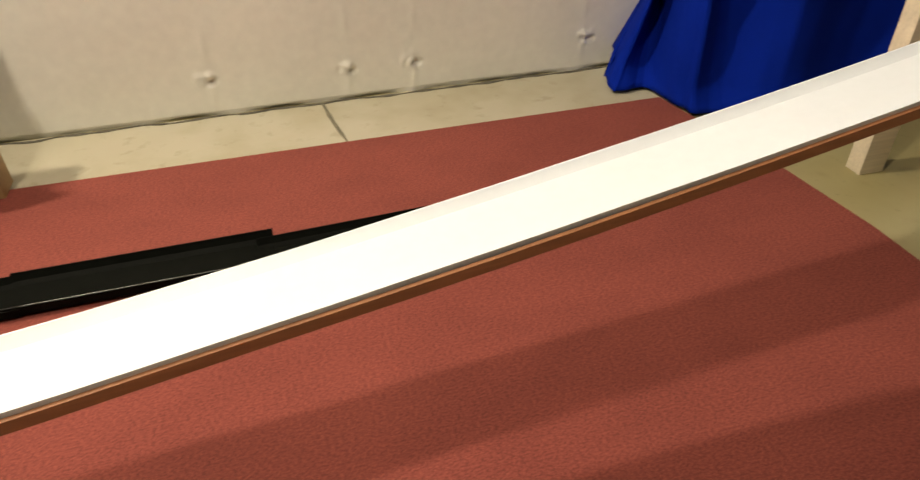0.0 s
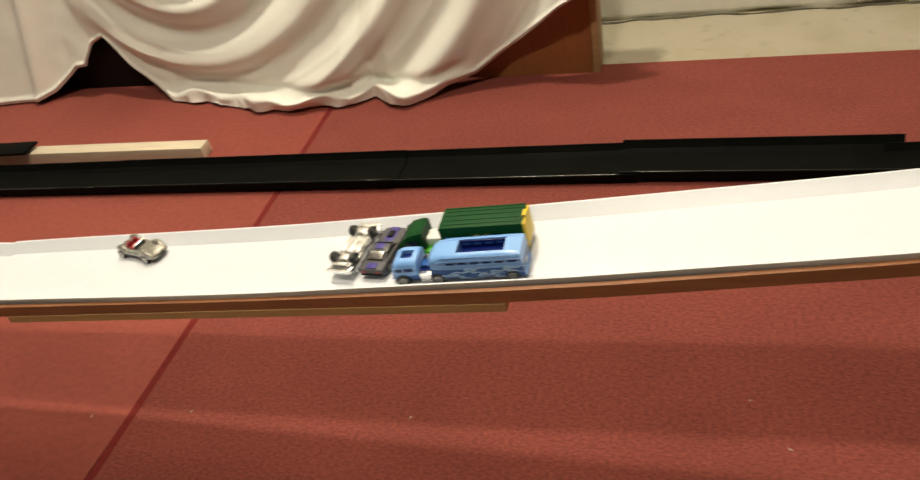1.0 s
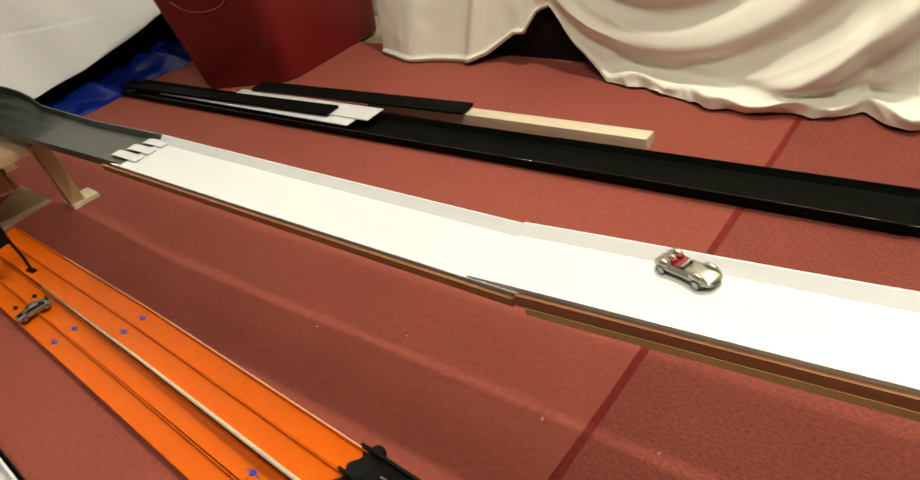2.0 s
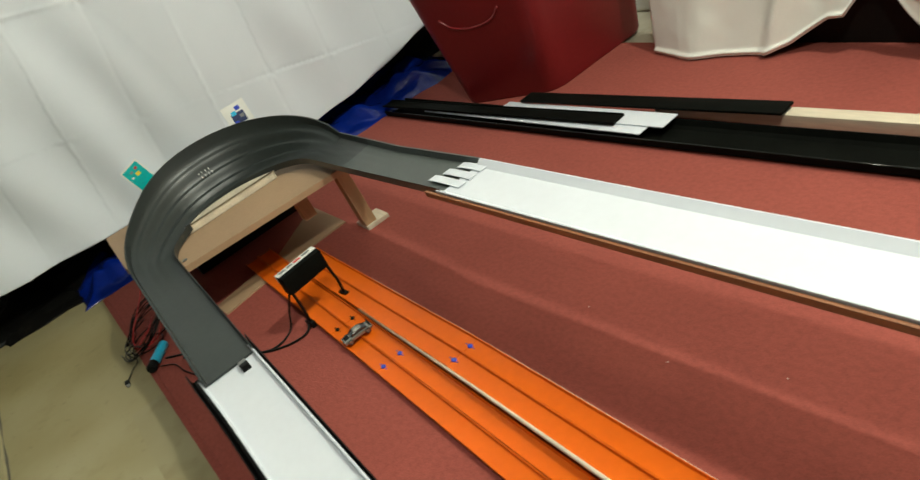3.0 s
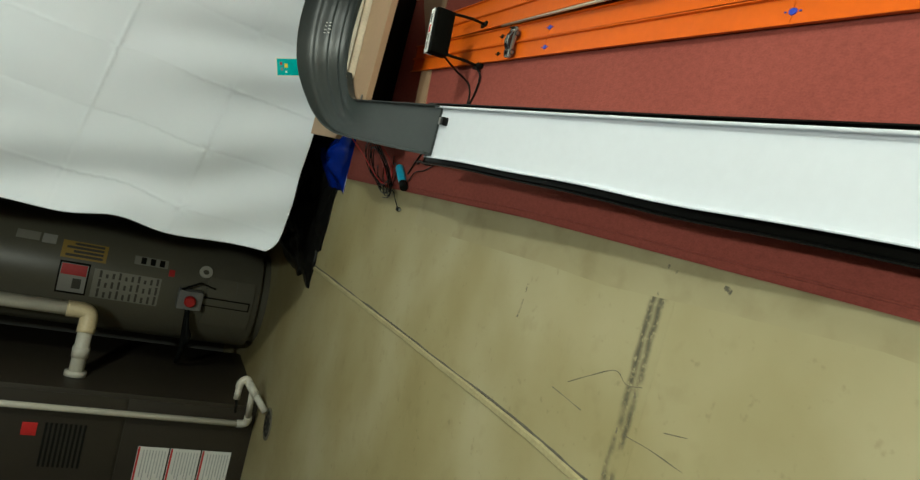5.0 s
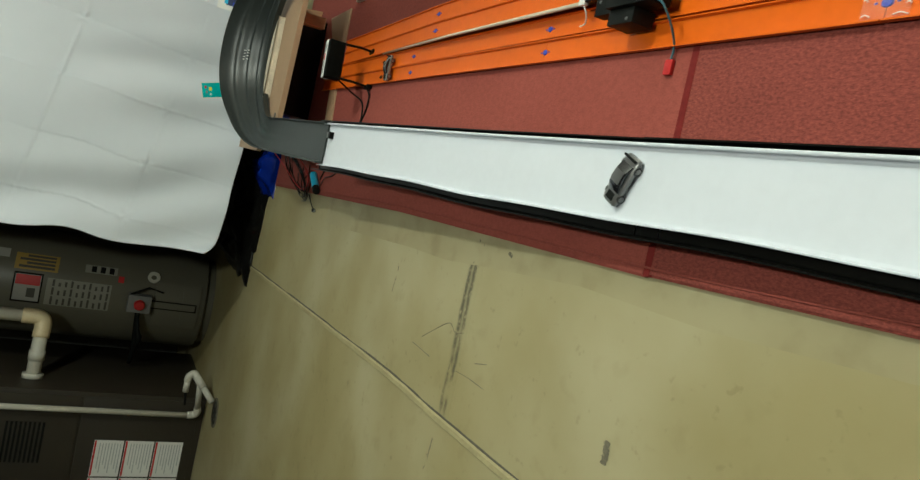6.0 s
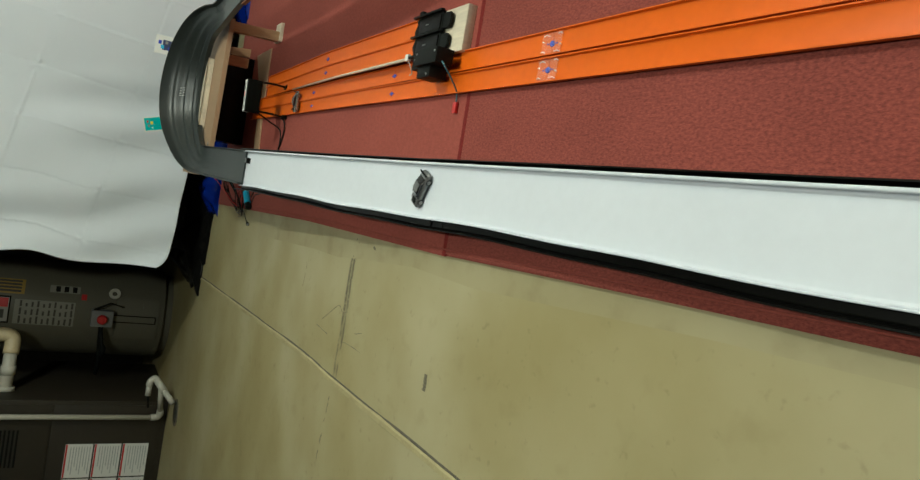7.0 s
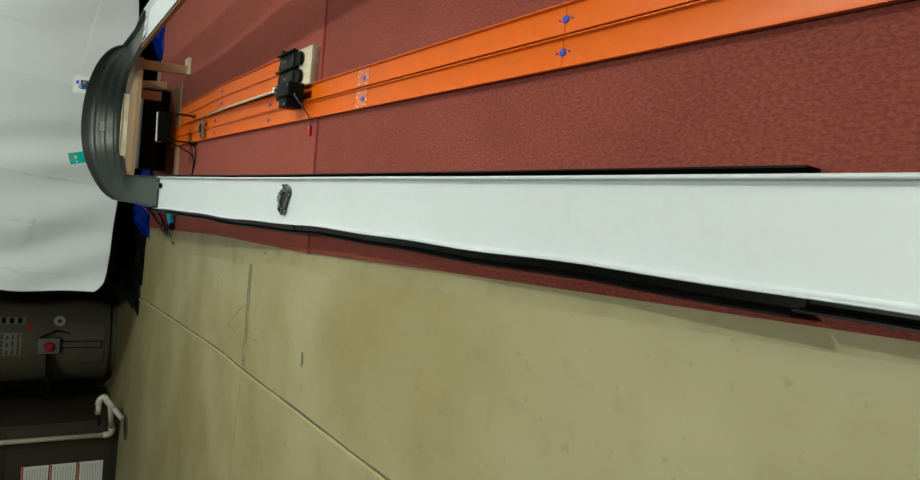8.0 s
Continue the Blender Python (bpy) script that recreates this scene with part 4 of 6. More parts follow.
tagged(part("hanging_sheet", cloth(500, 420, sheet_pt, 0.002), M_SHEET, smooth=True), "white bed sheet with pressed creases hanging behind the curve", "sheet")


def crumple(name, x0, x1, y0, y1, top, material, label, category, seed, amp=1.0, n=56):
    """A heap of stiff folded film lying on the floor."""
    def fn(u, v):
        x, y = x0 + (x1 - x0) * u, y0 + (y1 - y0) * v
        edge = min(1, 5 * u, 5 * (1 - u), 5 * v, 5 * (1 - v))
        f = abs(noise.noise((x * 7 + seed, y * 7, seed))) + 0.4 * abs(noise.noise((x * 13, y * 13 + seed, seed)))
        return (x + 0.03 * noise.noise((y * 9, seed, x)), y + 0.03 * noise.noise((x * 9, seed + 3, y)), FLOOR + 0.002 + top * edge * (0.45 + amp * f))
    return tagged(part(name, cloth(n, n, fn, 0.002), material, smooth=True), label, category)


crumple("blue_tarp", -1.75, -1.22, 0.40, 1.15, 0.075, M_BLUETARP, "crumpled blue plastic tarp on the carpet under the sheet", "tarp", 3)
crumple("blue_tarp", -1.70, -1.285, -0.50, -0.08, 0.060, M_BLUETARP, "crumpled blue plastic tarp under the hanging sheet", "tarp", 11)
# black heaps added in place of the shade behind and below the sheet
crumple("dark_fill_heap", -2.05, -1.46, -0.90, 0.35, 0.16, M_BLACK, "black crumpled heap added for the shade behind the hanging sheet", "plastic sheet", 21)
crumple("dark_fill_heap", -1.95, -1.40, -0.76, -0.46, 0.040, M_BLACK, "black crumpled heap added for the shade on the floor", "plastic sheet", 33)
# black board added to stop light behind the sheet
tagged(part("light_stop_board", boxed(-1.62, -1.60, -0.70, 1.45, FLOOR, 2.3), M_BLACKM), "added black board stopping light behind the white sheet", "backdrop board")

# ---- water heater ----
# label colours dimmed to carry the shade the heater stands in
M_LABELW = mat("dimmed_white_label", (0.36, 0.35, 0.31), 0.6, vary=0.06)
M_LABELY = mat("dimmed_yellow_label", (0.36, 0.24, 0.05), 0.6, vary=0.06)
M_TEXT = mat("faded_print", (0.07, 0.068, 0.055), 0.7, vary=0.1)
M_LABELG = mat("grey_label", (0.27, 0.26, 0.21), 0.6, vary=0.05)
heat = thing("water_heater", "grey enamelled gas water heater with printed labels", "water heater")
HX, HY, HR = -2.43, -1.20, 0.26
at = Matrix.Translation((HX, HY, 0))
part("tank", lathe([(0, 0.03), (HR - 0.02, 0.03), (HR - 0.004, 0.036), (HR, 0.05), (HR, 1.46), (HR - 0.01, 1.49), (0, 1.50)], 64, at), M_HEAT, heat, smooth=False)
part("base_ring", lathe([(0, FLOOR), (HR - 0.03, FLOOR), (HR - 0.03, 0.03), (0, 0.03)], 48, at), M_HEAT, heat)


def on_tank(a0, a1, z0, z1, lift=0.0015, n=8):
    """A curved plate on the tank between two bearings (degrees)."""
    sec = []
    for k in range(n + 1):
        a = radians(a0 + (a1 - a0) * k / n)
        c, s = math.cos(a), math.sin(a)
        sec.append([(HX + (HR + r) * c, HY + (HR + r) * s, z) for r, z in ((-0.001, z0), (lift, z0), (lift, z1), (-0.001, z1))])
    return sweep(sec)


for a0, a1, z0, z1, mt, lab, lift in ((22, 40, 0.735, 0.918, M_LABELY, "yellow energy label", 0.0015), (33, 43, 0.945, 1.00, M_LABELW, "white label", 0.0015), (34, 43, 1.01, 1.10, M_LABELG, "printed label", 0.0015), (-13, 19, 0.790, 0.912, M_BLACKM, "black framed warning label", 0.0015),
                                      (-11, 17, 0.797, 0.905, M_LABELW, "warning label face", 0.0020), (6, 16.5, 0.800, 0.902, M_RED, "red warning panel", 0.0024), (-7, 3, 0.815, 0.850, M_TEXT, "warning sign", 0.0024),
                                      (-13, 16, 0.490, 0.772, M_LABELG, "printed instruction label", 0.0015), (27, 36, 0.475, 0.620, M_LABELG, "small printed label", 0.0015), (20, 27, 0.44, 0.466, M_RED, "red strip", 0.0015)):
    part("label", on_tank(a0, a1, z0, z1, lift), mt, heat, lab)
for k in range(10):
    for a0, a1 in ((-12, -3), (-1.5, 6.5), (8, 15)):
        z0 = 0.50 + 0.0265 * k
        part("print_line", on_tank(a0, a1 - 1.5 * (k % 3), z0, z0 + 0.010, 0.0020, 3), M_TEXT, heat)
for k in range(3):
    part("print_line", on_tank(28, 35, 0.49 + 0.04 * k, 0.512 + 0.04 * k, 0.0020, 3), M_BLACKM, heat)
for k in range(4):
    part("print_line", on_tank(24 + 4 * k, 26.5 + 4 * k, 0.75, 0.90 - 0.03 * (k % 2), 0.0020, 2), M_TEXT, heat)
part("lower_cover", on_tank(-24, 26, 0.065, 0.285, 0.010), M_HEAT, heat, "pressed steel burner cover")
part("cover_slot", on_tank(-3.5, 5.5, 0.078, 0.310, 0.016), M_BLACKM, heat)
part("cover_flap", on_tank(-2.2, 4.2, 0.085, 0.300, 0.018), M_HEAT, heat)
m = Matrix.Translation((HX + HR * math.cos(0.02), HY + HR * math.sin(0.02), 0.355))
part("gas_valve", boxed(-0.01, 0.055, -0.045, 0.045, -0.055, 0.055, 0.008, m), M_INK, heat, "grey gas control valve")
part("knob", lathe([(0, 0.085), (0.020, 0.083), (0.026, 0.075), (0.026, 0.055), (0, 0.055)], 20, m @ Euler((0, radians(90), 0)).to_matrix().to_4x4()), M_RED, heat, "red gas knob")
part("gas_pipe", tube(smoothed([(HX + HR + 0.03, HY - 0.04, 0.355), (HX + HR + 0.03, HY - 0.14, 0.35), (HX + HR + 0.0, HY - 0.24, 0.34), (HX + HR - 0.1, HY - 0.34, 0.34)]), 0.012, 12), M_BLACKM, heat, smooth=True)
part("drain_ring", lathe([(0.014, 0.0), (0.030, 0.0), (0.030, 0.012), (0.014, 0.012)], 20, Matrix.Translation((HX + 0.224, HY + 0.132, 0.304)) @ Euler((0, radians(90), radians(30))).to_matrix().to_4x4()), M_PVC, heat)
part("panel_plate", on_tank(-21, 23, 0.075, 0.150, 0.0125), M_HEAT, heat, "raised rounded lower plate")
part("gas_drop", tube([(HX + HR + 0.045, HY - 0.05, 0.355), (HX + HR + 0.045, HY - 0.13, 0.340), (HX + HR + 0.045, HY - 0.16, 0.33), (HX + HR + 0.045, HY - 0.20, 0.33)], [0.010, 0.010, 0.017, 0.012], 12), M_BLACKM, heat, "black gas fitting", smooth=True)
part("thermocouple", tube([(HX + HR + 0.035, HY + 0.05, 0.40), (HX + HR + 0.02, HY + 0.09, 0.32), (HX + HR + 0.012, HY + 0.07, 0.25)], 0.005, 8), M_BLACKM, heat)

# ---- furnace cabinet ----
furn = thing("furnace", "dark brown steel furnace cabinet with instruction sheets", "furnace")
FX, FY = -1.845, -1.565
part("cabinet", boxed(FX - 0.75, FX, FY - 0.60, FY, FLOOR, 1.60, 0.004), M_FURN, furn)
part("lower_panel", boxed(FX, FX + 0.006, FY - 0.57, FY - 0.02, 0.02, 0.525, 0.002), M_FURN, furn)
part("upper_panel", boxed(FX, FX + 0.006, FY - 0.57, FY - 0.02, 0.535, 1.58, 0.002), M_FURN, furn)
for k in range(9):
    part("louvre", boxed(FX + 0.006, FX + 0.010, FY - 0.34, FY - 0.15, 0.665 + 0.018 * k, 0.674 + 0.018 * k), M_BLACKM, furn)
part("red_plate", boxed(FX + 0.006, FX + 0.009, FY - 0.21, FY - 0.155, 0.845, 0.90, 0.001), M_RED, furn, "small red plate")
for r in range(2):
    for k in range(3):
        z0, y1 = 0.455 - 0.133 * (k + 1) + 0.004, FY - 0.225 - 0.185 * r
        part("instruction_sheet", boxed(FX + 0.0062, FX + 0.0072, y1 - 0.178, y1, z0, z0 + 0.126), M_PAPER, furn, "printed instruction sheet")
        part("red_band", boxed(FX + 0.0073, FX + 0.0078, y1 - 0.176, y1 - 0.002, z0 + 0.116, z0 + 0.124), M_RED, furn)
        for j in range(8):
            zz = z0 + 0.010 + 0.0125 * j
            part("print_line", boxed(FX + 0.0073, FX + 0.0076, y1 - 0.160 + 0.02 * ((j * 7 + k) % 3), y1 - 0.014, zz, zz + 0.0045), mat("pale_print", (0.45, 0.46, 0.45), 0.7) if j == 0 and k == 0 and r == 0 else bpy.data.materials["pale_print"], furn)

# ---- drain pipes ----
pipe = thing("condensate_pipe", "thin white plastic drain pipe beside the furnace", "drain pipe")
PX, PY = -1.80, -1.635
part("riser", tube([(PX, PY, 0.05), (PX, PY, 1.9)], 0.0135, 16), M_PVC, pipe, smooth=True)
PT, PE = Vector((-1.72, -1.40, 0.092)), Vector((-1.64, -1.506, 0.002))
PJ = PT.lerp(PE, 0.32)
part("elbow", tube(smoothed([(PX, PY, 0.075), (PX, PY + 0.004, 0.045), (PX + 0.008, PY + 0.022, 0.034), (PX + 0.018, PY + 0.045, 0.037)]), 0.0175, 16), M_PVC, pipe, smooth=True)
part("run_pipe", tube([(PX + 0.014, PY + 0.035, 0.036), tuple(PJ)], 0.0135, 16), M_PVC, pipe, smooth=True)
part("tee", tube([tuple(PT.lerp(PE, 0.12)), tuple(PT.lerp(PE, 0.50))], 0.0178, 16), M_PVC, pipe, smooth=True)
part("return_bend", tube(smoothed([tuple(PT.lerp(PE, 0.14)), tuple(PT), (-1.722, -1.415, 0.112), (-1.724, -1.440, 0.117)]), 0.0168, 16), M_PVC, pipe, smooth=True)
part("stub", tube([(-1.724, -1.435, 0.116), (-1.726, -1.492, 0.116)], 0.0140, 16), M_PVC, pipe, smooth=True)
part("hose", tube(smoothed([(-1.726, -1.490, 0.116), (-1.73, -1.525, 0.110), (-1.74, -1.56, 0.105)]), 0.006, 10), M_BLACKM, pipe, "thin black hose", smooth=True)
part("spout", tube([tuple(PT.lerp(PE, 0.48)), tuple(PE)], 0.0145, 16), M_PVC, pipe, smooth=True)
drain = thing("floor_drain", "round dark metal floor drain in the concrete", "floor drain")
dm = Matrix.Translation((-1.585, -1.535, 0))
part("rim", lathe([(0.055, FLOOR), (0.068, FLOOR), (0.068, FLOOR + 0.004), (0.055, FLOOR + 0.004)], 32, dm), M_CRACK, drain)
part("grate", lathe([(0, FLOOR + 0.002), (0.056, FLOOR + 0.002), (0.056, FLOOR + 0.0005), (0, FLOOR + 0.0005)], 32, dm), M_BLACKM, drain)
for k in range(8):
    a = math.pi * k / 4
    part("grate_hole", lathe([(0, FLOOR + 0.0032), (0.007, FLOOR + 0.0030), (0.008, FLOOR + 0.002)], 10, dm @ Matrix.Translation((0.034 * math.cos(a), 0.034 * math.sin(a), 0))), M_CONC_D, drain)
vent = thing("furnace_vent_pipe", "white plastic vent pipe with a yellowed elbow", "vent pipe")
VX = -2.05
part("riser", tube([(VX, -1.29, 0.80), (VX, -1.29, 1.95)], 0.030, 20), M_PVC, vent, smooth=True)
part("elbow", tube(smoothed([(VX, -1.29, 0.84), (VX, -1.292, 0.775), (VX + 0.005, -1.315, 0.752), (VX + 0.03, -1.38, 0.752)]), 0.036, 20), M_CPVC, vent, smooth=True)
part("run_pipe", tube([(VX + 0.02, -1.36, 0.752), (VX + 0.05, -1.57, 0.755)], 0.030, 20), M_PVC, vent, smooth=True)
part("collar", tube([(VX + 0.035, -1.44, 0.753), (VX + 0.038, -1.485, 0.753)], 0.0345, 20), M_PVC, vent, smooth=True)
part("flange", tube([(VX + 0.048, -1.545, 0.755), (VX + 0.05, -1.566, 0.755)], 0.044, 20), M_PVC, vent, smooth=True)


# ---- red tote ----
def tote():
    ob = thing("storage_tote", "large dark red plastic storage tote with flared sides", "storage tote")
    low = [(-0.87, 0.825), (-0.545, 0.955), (-0.555, 1.37), (-0.98, 1.30)]
    c = Vector((sum(p[0] for p in low) / 4, sum(p[1] for p in low) / 4))

    def ring(scale, z, n=6):
        out = []
        pts = [c + (Vector(p) - c) * scale for p in low]
        for i, p in enumerate(pts):          # rounded corners
            a, b = pts[i - 1], pts[(i + 1) % 4]
            e0, e1 = p + (a - p).normalized() * 0.05, p + (b - p).normalized() * 0.05
            for k in range(n + 1):
                t = k / n
                q = e0 * (1 - t) ** 2 + p * 2 * t * (1 - t) + e1 * t * t
                out.append((q.x, q.y, z))
        return out
    part("body", sweep([ring(0.98, 0.001), ring(1.0, 0.012), ring(1.17, 0.40), ring(1.20, 0.42), ring(1.20, 0.46), ring(1.17, 0.465)]), M_TOTE, ob)
    part("lid", sweep([ring(1.215, 0.4655), ring(1.225, 0.475), ring(1.21, 0.50), ring(1.0, 0.512)]), M_TOTE, ob)
    for z in (0.40,):
        part("rib", sweep([ring(1.175, z), ring(1.195, z + 0.006), ring(1.195, z + 0.016), ring(1.18, z + 0.02)]), M_TOTE, ob)
    grip = [(-0.80, 0.30), (-0.77, 0.268), (-0.71, 0.255), (-0.65, 0.268), (-0.62, 0.30)]
    a, b = c + (Vector(low[0]) - c) * 1.0, c + (Vector(low[1]) - c) * 1.0
    line = []
    for x, z in grip:
        f = (x - a.x) / (b.x - a.x)
        p = c + (a.lerp(b, f) - c) * (1.0 + 0.17 * (z - 0.012) / 0.388)
        line.append((p.x, p.y - 0.002, z))
    part("grip_lip", tube(smoothed(line), 0.004, 10), M_TOTE, ob, "moulded grip lip", smooth=True)
    return ob


tote()

# ---- board and cream cloth along the wall ----
panel = thing("brown_panel_box", "tall thin brown wooden panel box standing by the wall", "panel box")
part("front", boxed(0.43, 1.482, 1.222, 1.236, 0.0, 0.455, 0.001), M_BOX, panel)
part("top_board", boxed(0.430, 1.482, 1.222, 1.290, 0.4555, 0.466, 0.001), M_BOX, panel)
part("post", boxed(-0.335, -0.315, 1.256, 1.290, 0.0, 0.455, 0.001), M_BOX, panel)
part("end", boxed(1.4825, 1.496, 1.222, 1.290, 0.0, 0.46, 0.001), M_LATH, panel, "paler end board")
# added back board; its black carries the shade inside the opening
part("back", boxed(-0.314, 1.482, 1.256, 1.290, 0.0, 0.455, 0.001), M_BLACKM, panel, "added back board, black for the shade in the recess")


def cream_pt(u, v):
    x = -0.36 + 1.865 * u
    v = v ** 1.35
    hem = lerp(x, (-0.36, -0.02, 0.06, 0.16, 0.20, 0.24, 0.28, 0.36, 0.46, 0.50, 1.13, 1.24, 1.34, 1.43, 1.50, 1.56), (0.004, 0.004, 0.024, 0.084, 0.090, 0.142, 0.156, 0.070, 0.006, 0.004, 0.004, 0.030, 0.097, 0.165, 0.205, 0.23))
    foot = lerp(x, (-0.36, -0.25, -0.05, 0.20, 0.36, 0.47, 0.62, 0.85, 0.97, 1.01, 1.06, 1.14, 1.24, 1.34, 1.5), (1.19, 1.165, 1.185, 1.20, 1.20, 1.192, 1.160, 1.114, 1.120, 1.158, 1.135, 1.158, 1.188, 1.196, 1.205))
    z = hem + (0.47 - hem) * v
    east = 1 / (1 + math.exp(-(x - 0.33) / 0.05))
    top = 1.266 - 0.050 * east
    y = top - (top - foot) * (1 - v) ** 1.15
    # swags hanging in rings about a point high on the cloth
    r = math.hypot(x - 0.60, 1.25 * (z - 0.45)) + 0.02 * noise.noise((x * 3, z * 3, 8))
    ph = lerp(r, (0.0, 0.15, 0.28, 0.42, 0.57, 0.75, 0.92, 1.1), (-2, -1, 0, 1, 2, 3, 4, 5))
    s = 0.5 + 0.5 * math.cos(2 * math.pi * ph)
    y -= east * (0.030 * s ** 1.4 + 0.006 * (0.5 + 0.5 * math.cos(4.6 * math.pi * ph + 2)))
    # the plain flap with one upright fold and a turned-back corner
    flap = 1 - east
    y -= flap * (0.016 * math.exp(-((x + 0.20 - 0.15 * z) / 0.05) ** 2) + 0.022 * math.exp(-((x - 0.01 - 0.25 * z) / 0.022) ** 2) - 0.020 * math.exp(-((x - 0.10 - 0.3 * z) / 0.05) ** 2))
    y += 0.028 * math.exp(-((x - 0.27) / 0.05) ** 2) * math.exp(-((z - 0.12) / 0.10) ** 2)
    # bunched, rolled hem lying on the floor
    lie = min(1, max(0, (x - 0.44) / 0.08)) * min(1, max(0, (1.24 - x) / 0.10))
    k = math.exp(-((v - 0.030) / 0.022) ** 2) * lie
    z += k * (0.013 + 0.010 * noise.noise((x * 11, 0, 2)) + 0.006 * math.sin(37 * x))
    y -= k * 0.012 * (1 + noise.noise((x * 17, 4, 2)))
    y += 0.014 * math.exp(-((v - 0.085) / 0.03) ** 2) * lie
    y -= 0.010 * noise.noise((x * 24, 6, 3)) * math.exp(-v / 0.03) * lie
    z += 0.010 * max(0, noise.noise((x * 19, 1, 3))) * math.exp(-v / 0.02) * lie
    y -= 0.006 * math.exp(-((v - 0.02) / 0.012) ** 2) * (1 - lie)      # stitched edge
    patch = max(0.0, noise.noise((x * 3.1, z * 4.3, 12)) + 0.25)
    y -= east * 0.009 * patch * (1 - abs(noise.noise((ph * 3.4, x * 1.3, 21)))) ** 5
    y -= 0.007 * math.exp(-v / 0.10) * lie * (1 - abs(noise.noise((x * 13 + 3 * z, z * 9, 31)))) ** 4
    return (x, y + 0.006 * noise.noise((x * 5, z * 5, 4)) + 0.0015 * noise.noise((x * 22, z * 22, 4)), max(z, 0.003))


tagged(part("draped_cloth", cloth(300, 120, cream_pt, 0.003), M_CREAM, smooth=True), "cream cotton cloth draped in loose folds over a box", "cloth")


# ---- blue curtain at the far end ----
BLUE_HEM = smoothed([(2.90, 1.46, 0), (2.892, 1.438, 0), (2.896, 1.402, 0), (2.915, 1.343, 0), (2.955, 1.288, 0), (2.99, 1.232, 0), (3.02, 1.168, 0), (3.2, 1.09, 0), (3.5, 1.08, 0), (3.9, 1.06, 0)], 12)


FOLD_U = (0.0, 0.05, 0.10, 0.16, 0.22, 0.29, 0.36, 0.42, 0.50, 0.57, 0.64, 0.70, 0.78, 0.86, 0.93, 1.0)
FOLD_OUT = (0.0, 0.050, 0.080, 0.000, 0.100, 0.090, -0.150, -0.140, 0.050, 0.080, 0.075, -0.080, 0.050, -0.090, 0.040, 0.0)


def blue_pt(u, v):
    """Heavy cloth: a sheaf of folds at the free edge, one deep valley, then a broad flat panel."""
    k = u * (len(BLUE_HEM) - 1)
    i = min(int(k), len(BLUE_HEM) - 2)
    p = BLUE_HEM[i].lerp(BLUE_HEM[i + 1], k - i)
    z = 0.002 + 1.0 * v
    hang = min(1.0, v * 4)
    uu = min(1.0, max(0.0, u + 0.020 * math.sin(4 * v + 9 * u) + 0.02 * noise.noise((u * 4, v * 2, 3))))
    f = 0.25 * lerp(uu - 0.025, FOLD_U, FOLD_OUT) + 0.5 * lerp(uu, FOLD_U, FOLD_OUT) + 0.25 * lerp(uu + 0.025, FOLD_U, FOLD_OUT)
    f = f * (0.25 + 0.75 * hang) * (1 - 0.25 * v) + 0.012 * noise.noise((u * 16, v * 5, 1)) + 0.010 * noise.noise((u * 5, v * 9, 6)) * hang
    lean = (0.66 * z - 0.20 * z * z) * max(0.0, 1 - 2.2 * u) + 0.04 * hang
    trail = 0.06 * math.exp(-v / 0.035) * math.exp(-((u - 0.28) / 0.10) ** 2)
    return (p.x + lean - 0.45 * f - trail * 0.4, min(1.478, p.y + 0.05 * hang - 0.85 * f - 0.02 * max(0, 1 - v * 20) - trail * 0.3), z)


tagged(part("blue_drape", cloth(220, 90, blue_pt, 0.003), M_BLUECL, smooth=True), "royal blue cloth hanging in folds to the floor", "drape")

# ---- black gutters and offcuts on the carpet ----
def floor_gutter(x0, x1, z, dy, bed, parent, swing=0.0):
    yl = lambda x: 0.790 + 0.045 * (x - 0.8) + dy - swing * (x - x0)
    line = [(x, yl(x) - 0.0015, z - 0.0006) for x in spaced(x0, x1, 12)]
    part("rolled_lip", tube(line, 0.0015, 8), M_SHINY, parent, "shiny rolled lip", smooth=True)
    return part("gutter_length", trough(spaced(x0, x1, 6), yl, lambda x: z, 0.090, z - bed, 0.002, 0.002), M_GUTTER, parent)


gut = thing("black_gutter", "long black plastic gutter in overlapping lengths on the carpet", "gutter")
floor_gutter(-1.22, 0.56, 0.0225, 0.0, 0.0030, gut)
floor_gutter(0.52, 1.17, 0.0240, -0.001, 0.0056, gut)
floor_gutter(1.14, 1.60, 0.0200, 0.003, 0.0030, gut)
floor_gutter(1.57, 2.00, 0.0240, 0.005, 0.0056, gut, 0.030)
floor_gutter(1.97, 2.60, 0.0200, -0.025, 0.0030, gut)
tagged(part("lumber", boxed(-0.40, 0.40, -0.017, 0.017, 0.0, 0.028, 0.002, Matrix.Translation((0.30, 0.911, 0.0)) @ Euler((0, 0, radians(2.0))).to_matrix().to_4x4()), M_PINE), "pale pine batten lying beside the black gutter", "batten")


